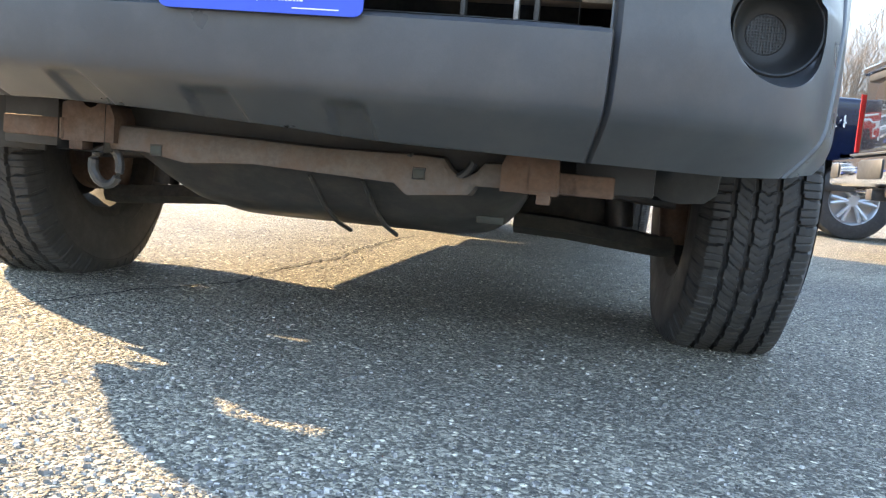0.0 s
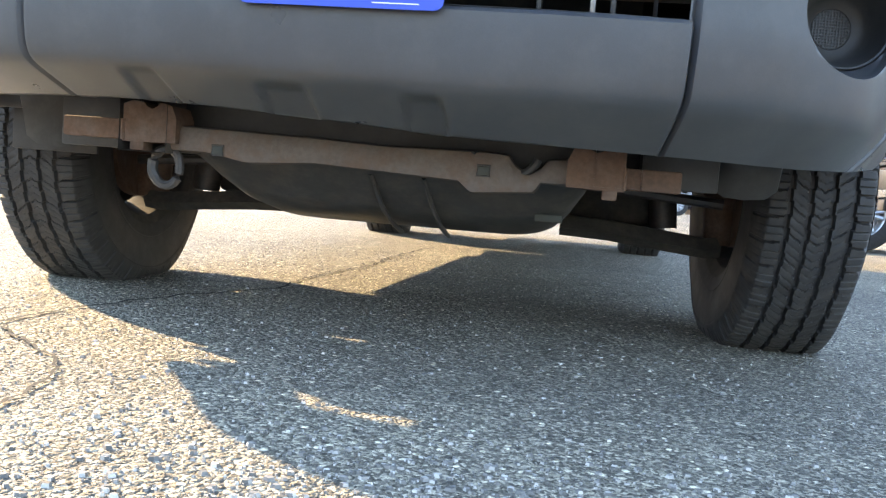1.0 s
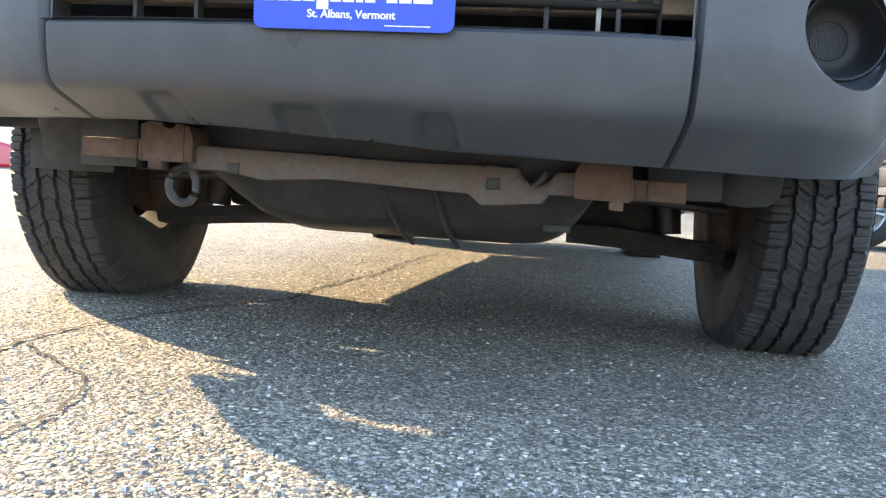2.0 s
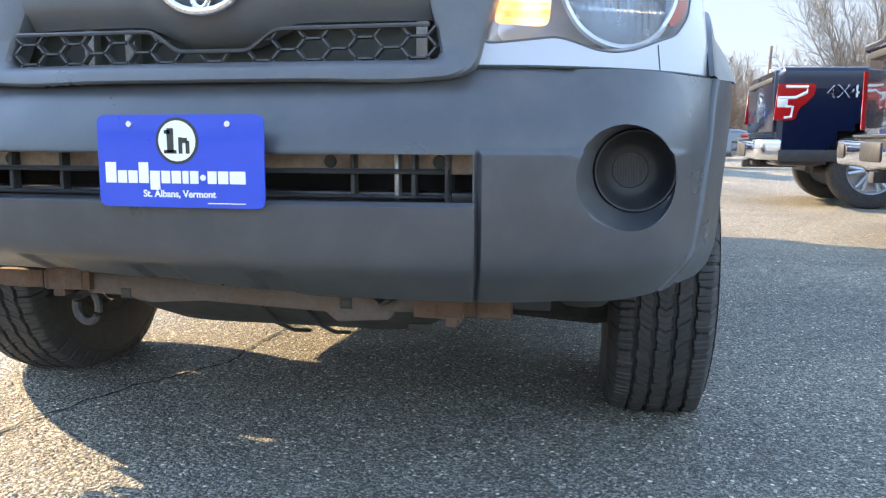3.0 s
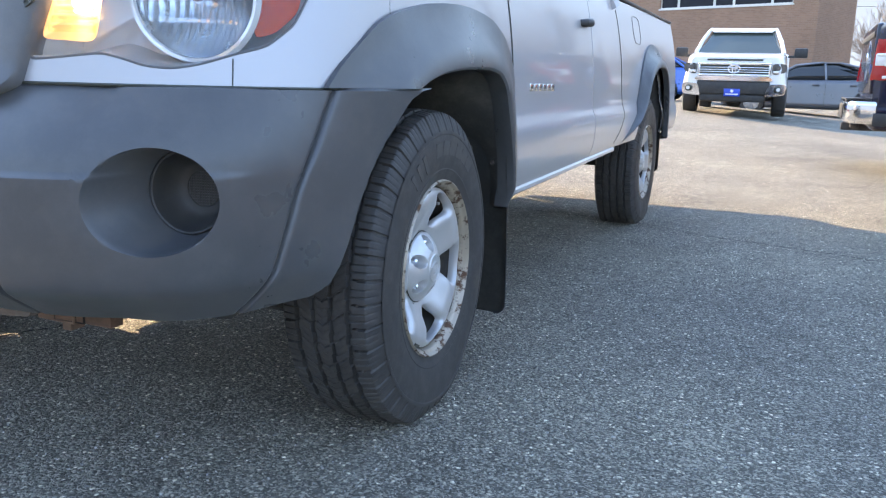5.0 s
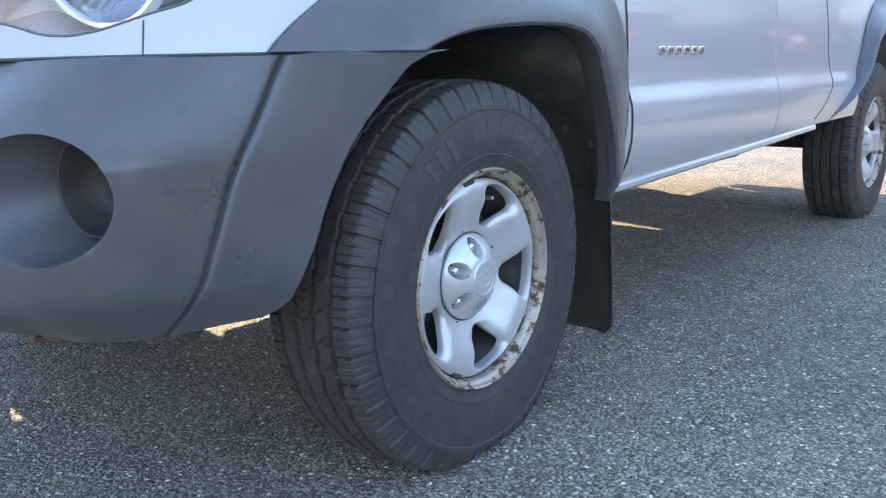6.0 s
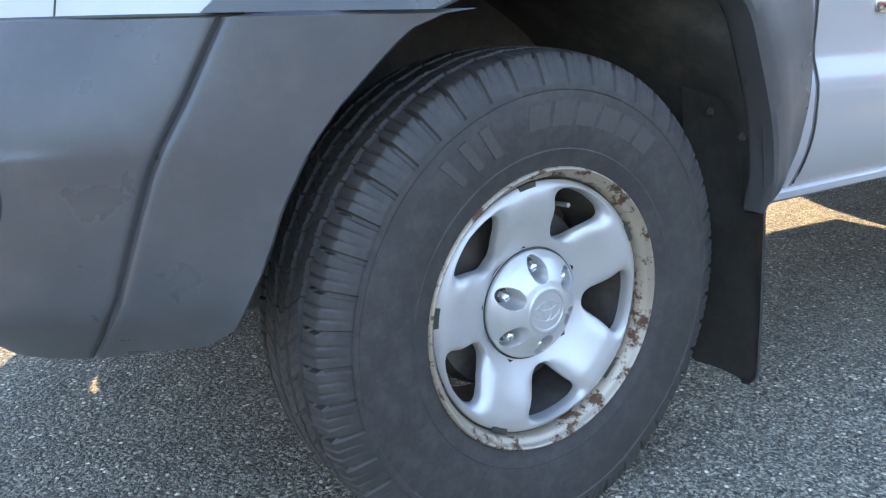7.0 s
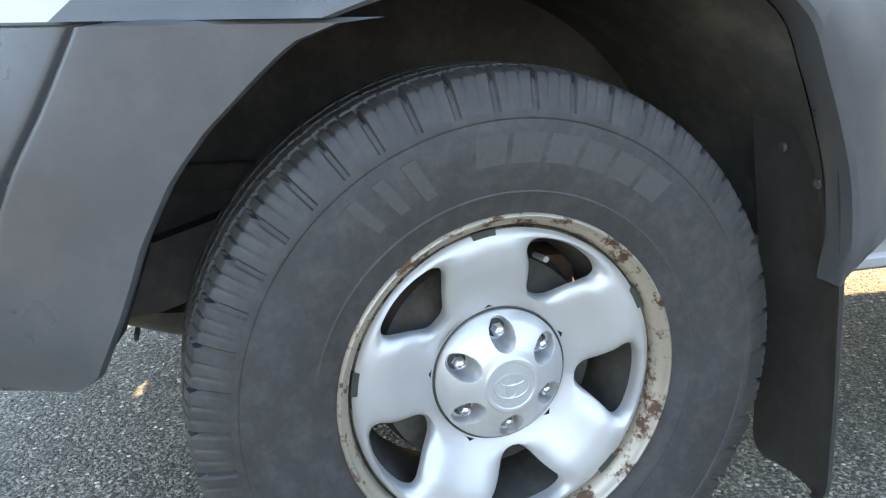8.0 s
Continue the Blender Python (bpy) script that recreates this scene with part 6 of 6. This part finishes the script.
def sedan(label, paint, at, tall=0.0):
    """Nose at y = 0, tail along +y."""
    car = thing("car", label, "car", at)
    W = .91
    st = fine([(0, W - .28, .36, .66, .1, .03), (.2, W - .08, .24, .74, .1, .04), (.7, W - .02, .2, .86, .12, .06), (1.3, W, .2, .95, .12, .07), (3.9, W, .2, 1.0, .12, .08), (4.5, W - .05, .24, 1.0, .14, .08), (4.8, W - .14, .4, .93, .14, .05)], 130)
    part("body", cut_arches(loft(st), [(.92, .32), (3.7, .32)], .355), M[paint], car)
    t = tall
    part("greenhouse", loft([(1.25, .70, .92, .96, .02, .02), (2.05, .70, .95, 1.38 + t, .12, .12), (2.9, .70, .97, 1.42 + t, .12, .13), (3.5, .68, .98, 1.32 + t, .12, .13), (4.25 + t, .66, .97, 1.03, .02, .02)]), M["window"], car)
    part("roof", loft([(1.92, .55, 1.335 + t, 1.37 + t, .015, 0), (2.4, .58, 1.40 + t, 1.435 + t, .015, 0), (3.0, .58, 1.395 + t, 1.435 + t, .015, 0), (3.55, .54, 1.30 + t, 1.34 + t, .015, 0), (4.3 + t, .52, .99, 1.03, .015, 0)]), M[paint], car)
    for sg in (1, -1):
        for pts, r in (([(1.28, .95), (1.95, 1.34 + t), (2.6, 1.42 + t)], .03), ([(2.72, .98), (2.66, 1.40 + t)], .03), ([(3.05, 1.41 + t), (3.6, 1.28 + t), (4.2, 1.0)], .035)):
            part("pillar", Shape().tube([(sg * (.70 - .13 * max(0, (z - 1.0) / .42) + .012), y, z) for y, z in pts], r, 8), M[paint], car)
        for y in (1.75, 2.72):
            part("door_seam", Shape().box(min(sg * (W - .004), sg * (W + .002)), max(sg * (W - .004), sg * (W + .002)), y - .004, y + .004, .30, .92), M["dark"], car)
        for y in (2.5, 3.4):
            part("door_handle", Shape().box(min(sg * W, sg * (W + .03)), max(sg * W, sg * (W + .03)), y - .1, y + .08, .83, .865, .008), M[paint], car)
        part("tail_lamp", Shape().box(min(sg * .62, sg * .84), max(sg * .62, sg * .84), 4.55, 4.80, .74, .88, .03), M["redlens"], car)
        part("door_mirror", Shape().box(sg * .98 - .08, sg * .98 + .08, 1.62, 1.72, .97, 1.09, .03), M[paint], car)
    plain_wheels(car, .80, (.92, 3.7), .325, .21, 8)


sedan("dark grey sedan parked side on before the brick building", "greypaint", pose(-.35, 24.0, ground_z(2.6, 24), 0, 0, -90))
sedan("red car parked across the lot", "redpaint", pose(-11.2, 14.3, 0, 0, 0, 130))
sedan("bright blue hatchback parked by the brick building", "bluepaint", pose(-5.65, 25.3, ground_z(-2, 25), 0, 0, -90), 0.12)

# ---- building, trees and what stands behind the lot ----
M.update({
    "bark": mat("bare bark", (0.24, 0.185, 0.14), 0.9, var=0.3, scale=3, grain=20),
    "brush": mat("dry brush", (0.24, 0.165, 0.11), 0.95, var=0.35, scale=2, grain=10),
    "oldglass": mat("dark window glass", (0.02, 0.023, 0.03), 0.12, var=0.3, scale=1.5, bump=0, spec=0.2, rvar=0.04),
    "pole": mat("weathered pole", (0.2, 0.16, 0.13), 0.9, var=0.3),
    "alu": mat("pale window frame", (0.6, 0.6, 0.58), 0.4, 0.3, var=0.06),
    "signred": mat("red sign panel", (0.5, 0.03, 0.035), 0.5, var=0.06),
    "signgreen": mat("green sign mark", (0.02, 0.3, 0.12), 0.5, var=0.06),
})


def building():
    # local x runs along the front to the corner at x = 0, local y into the building
    at = Matrix.Translation((2.1, 36.0, -.1)) @ pose(0, 0, 0, 0, 0, -22)
    b = thing("brick_building", "tan brick building with a band of windows", "building", at)
    x0, x1 = -7.2, -1.05
    z0, z1, top = 4.32, 5.30, 10.5
    w = Shape()
    w.box(-26, 0, 0, .35, 0, z0).box(-26, 0, 0, .35, z1, top).box(-26, x0, 0, .35, z0, z1).box(x1, 0, 0, .35, z0, z1)
    part("wall", w, M["brick"], b, sharp=20)
    part("wall", Shape().box(-.35, 0, .35, 4.15, 0, top), M["brick"], b, sharp=20)
    part("wall", Shape().box(-26, -.35, 3.85, 4.15, 0, top), M["brick"], b, sharp=20)
    part("wall", Shape().box(-26, -25.7, .35, 3.85, 0, top), M["brick"], b, sharp=20)
    part("roof", Shape().box(-25.6, -.4, .4, 3.8, top - .4, top - .2), M["under"], b)
    xs = [-7.2, -6.3, -4.55, -3.65, -1.95, -1.05]
    kinds = [1, 0, 1, 0, 1]
    for k in range(5):
        a0, a1 = xs[k], xs[k + 1]
        fr = Shape().box(a0, a0 + .05, .06, .16, z0, z1).box(a1 - .05, a1, .06, .16, z0, z1).box(a0 + .05, a1 - .05, .06, .16, z0, z0 + .05).box(a0 + .05, a1 - .05, .06, .16, z1 - .05, z1)
        if kinds[k]:
            fr.box(a0 + .05, a1 - .05, .06, .16, (z0 + z1) / 2 - .04, (z0 + z1) / 2 + .04)
        win = part("window", fr, M["alu"], b, "dark glazed window with a pale frame")
        part("pane", Shape().box(a0 + .04, a1 - .04, .10, .12, z0 + .04, z1 - .04), M["oldglass"], win)
    part("window_sill", Shape().box(x0 - .05, x1 + .05, -.04, .3, z0 - .07, z0 - .002, .01), M["alu"], b)
    part("door", Shape().box(-6.9, -6.5, -.05, .0, 2.0, 3.1, .01), M["white"], b)


building()


def shoot(s, rng, p, d, length, r0, r1, up, n=5):
    """A bending shoot; gives the places along it and its ways there."""
    pts, ways = [p.copy()], [d.copy()]
    for k in range(n):
        d = (d + Vector((rng.uniform(-1, 1), rng.uniform(-1, 1), rng.uniform(-1, 1))) * .13 + Vector((0, 0, up))).normalized()
        p = p + d * length / n
        pts.append(p.copy())
        ways.append(d.copy())
    s.tube(pts, [r0 + (r1 - r0) * k / n for k in range(n + 1)], 5 if r0 > .03 else 3)
    return pts, ways


def bare_tree(x, y, h, width, seed, limbs=11, label="bare leafless tree with fine spreading twigs"):
    """A short trunk that opens into a dome of limbs, branches and twigs."""
    rng = random.Random(seed)
    t = thing("bare_tree", label, "tree", pose(x, y, ground_z(x, y) - .1))
    trunk = Shape()
    pts, _ = shoot(trunk, rng, Vector((0, 0, 0)), Vector((0, 0, 1)), h * .18, h * .026, h * .020, .2, 4)
    part("trunk", trunk, M["bark"], t)
    fork = pts[-1]
    crown = Shape()
    thin = y * .00011

    def side(d, k):
        q = d.cross(Vector((rng.uniform(-1, 1), rng.uniform(-1, 1), rng.uniform(-1, 1)))).normalized()
        return (d + q * k).normalized()
    for i in range(limbs):
        a, e = 2 * math.pi * i * .382, math.sqrt((i + .5) / limbs) * 1.0
        d = Vector((math.cos(a) * e * width / h, math.sin(a) * e * width / h, 1.05 - .5 * e)).normalized()
        size = h * .80 / (1.0 + .12 * e) * rng.uniform(.90, 1.0)
        pp, dd = shoot(crown, rng, fork + Vector((0, 0, -h * .05 * rng.random())), d, size, h * .0065, thin * 1.3, .05, 8)
        for k in range(2, 9):
            for _ in range(4 if k < 8 else 3):
                w = side(dd[k], rng.uniform(.45, .95))
                qq, ww = shoot(crown, rng, pp[k], w, size * rng.uniform(.16, .30) * (1.25 - k * .06), h * .0026 * (1.2 - k * .1), thin, .07, 4)
                for m in range(1, 5):
                    for _ in range(4):
                        u = side(ww[m], rng.uniform(.4, .9))
                        shoot(crown, rng, qq[m], u, size * rng.uniform(.06, .12), thin * 1.1, thin * .7, .06, 2)
    tagged(part("crown", crown, M["bark"], t, "dome of thin bare branches"), kind="stuff")


bare_tree(6.9, 50.0, 5.7, 6.4, 11, 22)
bare_tree(9.4, 56.0, 5.6, 5.6, 12, 16)
bare_tree(10.6, 34, 8.4, 4.6, 13, 18)
bare_tree(14.5, 36.0, 8.0, 5.0, 14, 9)
bare_tree(15.0, 62.0, 8.0, 6.0, 17)


def brush():
    rng = random.Random(8)
    s = Shape()
    for _ in range(2600):
        x = rng.uniform(3.5, 30)
        y = 46 + rng.uniform(0, 6) + .2 * x
        h = rng.uniform(.5, 1.9)
        p = Vector((x, y, ground_z(x, y)))
        d = Vector((rng.uniform(-.5, .5), rng.uniform(-.5, .5), 1)) * h
        s.tube([p, p + d * .5, p + d + Vector((rng.uniform(-.2, .2), 0, 0))], [.02, .014, .006], 3)
    tagged(link("dry_brush", s, M["brush"]), "brown thicket of dry brush behind the lot", "brush", kind="stuff")


brush()


def utility_pole():
    p = thing("utility_pole", "weathered wooden utility pole with a transformer", "pole", pose(10.95, 60, 0))
    part("shaft", Shape().tube([(-.12, 0, -.2), (0, 0, 4), (.14, 0, 7.45)], [.15, .13, .1], 12), M["pole"], p)
    part("crossarm", Shape().box(-.1, .66, -.03, .03, 6.66, 6.70, .008), M["pole"], p)
    for x in (.35, .62):
        part("insulator", Shape().rev([(0, .03), (.05, .06), (.1, .03), (.14, .05), (.18, .001)], 12, pose(x, 0, 6.70, 0, -90, 0)), M["alu"], p)
    part("transformer", Shape().rev([(0, .001), (0, .14), (.05, .17), (.6, .17), (.66, .1), (.66, .001)], 20, pose(.22, -.1, 5.2, 0, -90, 0)), M["alu"], p)
    part("wire", Shape().tube([(-60 + 6 * k, 0, 7.0 - .9 * (1 - ((k - 10) / 10)**2)) for k in range(21)], .012, 4), M["dark"], p)


utility_pole()


def lot_sign():
    s = thing("lot_sign", "tall sign board with green, red and white panels", "sign", pose(5.33, 40, 0))
    for x in (-.45, .45):
        part("post", Shape().box(x - .04, x + .04, -.03, .03, -.1, 2.2, .008), M["alu"], s)
    for z0, z1, m in ((1.86, 2.26, "white"), (1.40, 1.84, "signred"), (.95, 1.38, "white")):
        part("panel", Shape().box(-.53, .53, -.07, -.03, z0, z1, .008), M[m], s)
    for k in range(5):
        part("mark", Shape().box(-.46 + k * .11, -.39 + k * .11, -.078, -.07, 1.98, 2.06), M["signgreen"], s)
    part("mark", Shape().box(.16, .46, -.078, -.07, 1.92, 2.2, .01), M["signgreen"], s)
    part("mark", Shape().rev([(-.006, .001), (-.006, .12), (0, .12)], 24, pose(-.33, -.072, 1.62, 0, 0, 90)), M["white"], s)
    for z in (1.66, 1.52):
        part("mark", Shape().box(-.15, .45, -.078, -.07, z, z + .07), M["white"], s)
    letters("SERVICE", .2, s, pose(-.42, -.074, 1.19, 90, 0, 0), M["dark"])
    part("mark", Shape().box(-.2, .3, -.078, -.07, 1.02, 1.1), M["dark"], s)


lot_sign()


def far_hedge():
    """Low dark tree line all round, far away."""
    rng = random.Random(3)
    s = Shape()
    n = 420
    rows = []
    for k in range(n + 1):
        a = 2 * math.pi * k / n
        r = 260
        h = 3.5 + 2.5 * noise.noise((math.cos(a) * 9, math.sin(a) * 9, 0)) + rng.uniform(0, 1.6)
        rows.append([(r * math.cos(a), r * math.sin(a), -.5), (r * math.cos(a), r * math.sin(a), max(1, h)), ((r + 8) * math.cos(a), (r + 8) * math.sin(a), max(1, h) * .9)])
    tagged(link("backdrop", s.grid(np.array(rows)), M["brush"]), "distant line of bare brown woods", "backdrop", kind="structure")


far_hedge()


def clear_sky():
    """Pale blue air over the horizon, far behind the woods on every side, thinning out upwards."""
    m, n, l, b = nodes_of("pale sky air")
    sep, up = n.new("ShaderNodeSeparateXYZ"), n.new("ShaderNodeMath")
    l.new(n.new("ShaderNodeTexCoord").outputs["Object"], sep.inputs[0])
    up.operation = "DIVIDE"
    l.new(sep.outputs[2], up.inputs[0])
    up.inputs[1].default_value = 320.0
    em, clear, mix = n.new("ShaderNodeEmission"), n.new("ShaderNodeBsdfTransparent"), n.new("ShaderNodeMixShader")
    l.new(ramp(n, l, up.outputs[0], ((0.0, (0.138, 0.158, 0.178)), (0.25, (0.116, 0.144, 0.176)), (0.7, (0.092, 0.130, 0.180)))), em.inputs["Color"])
    l.new(ramp(n, l, up.outputs[0], ((0.35, (0, 0, 0)), (1.0, (1, 1, 1)))), mix.inputs[0])
    l.new(em.outputs[0], mix.inputs[1])
    l.new(clear.outputs[0], mix.inputs[2])
    l.new(mix.outputs[0], n["Material Output"].inputs["Surface"])
    n.remove(b)
    rows = [[(700 * math.cos(a), 700 * math.sin(a), z) for z in np.linspace(-3, 320, 14)] for a in np.linspace(0, 2 * math.pi, 96, endpoint=False)]
    ob = link("backdrop_sky", Shape().grid(np.array(rows), wrap=True), m)
    ob.visible_shadow = False
    tagged(ob, "pale blue clear sky above the horizon", "sky", kind="structure")


clear_sky()
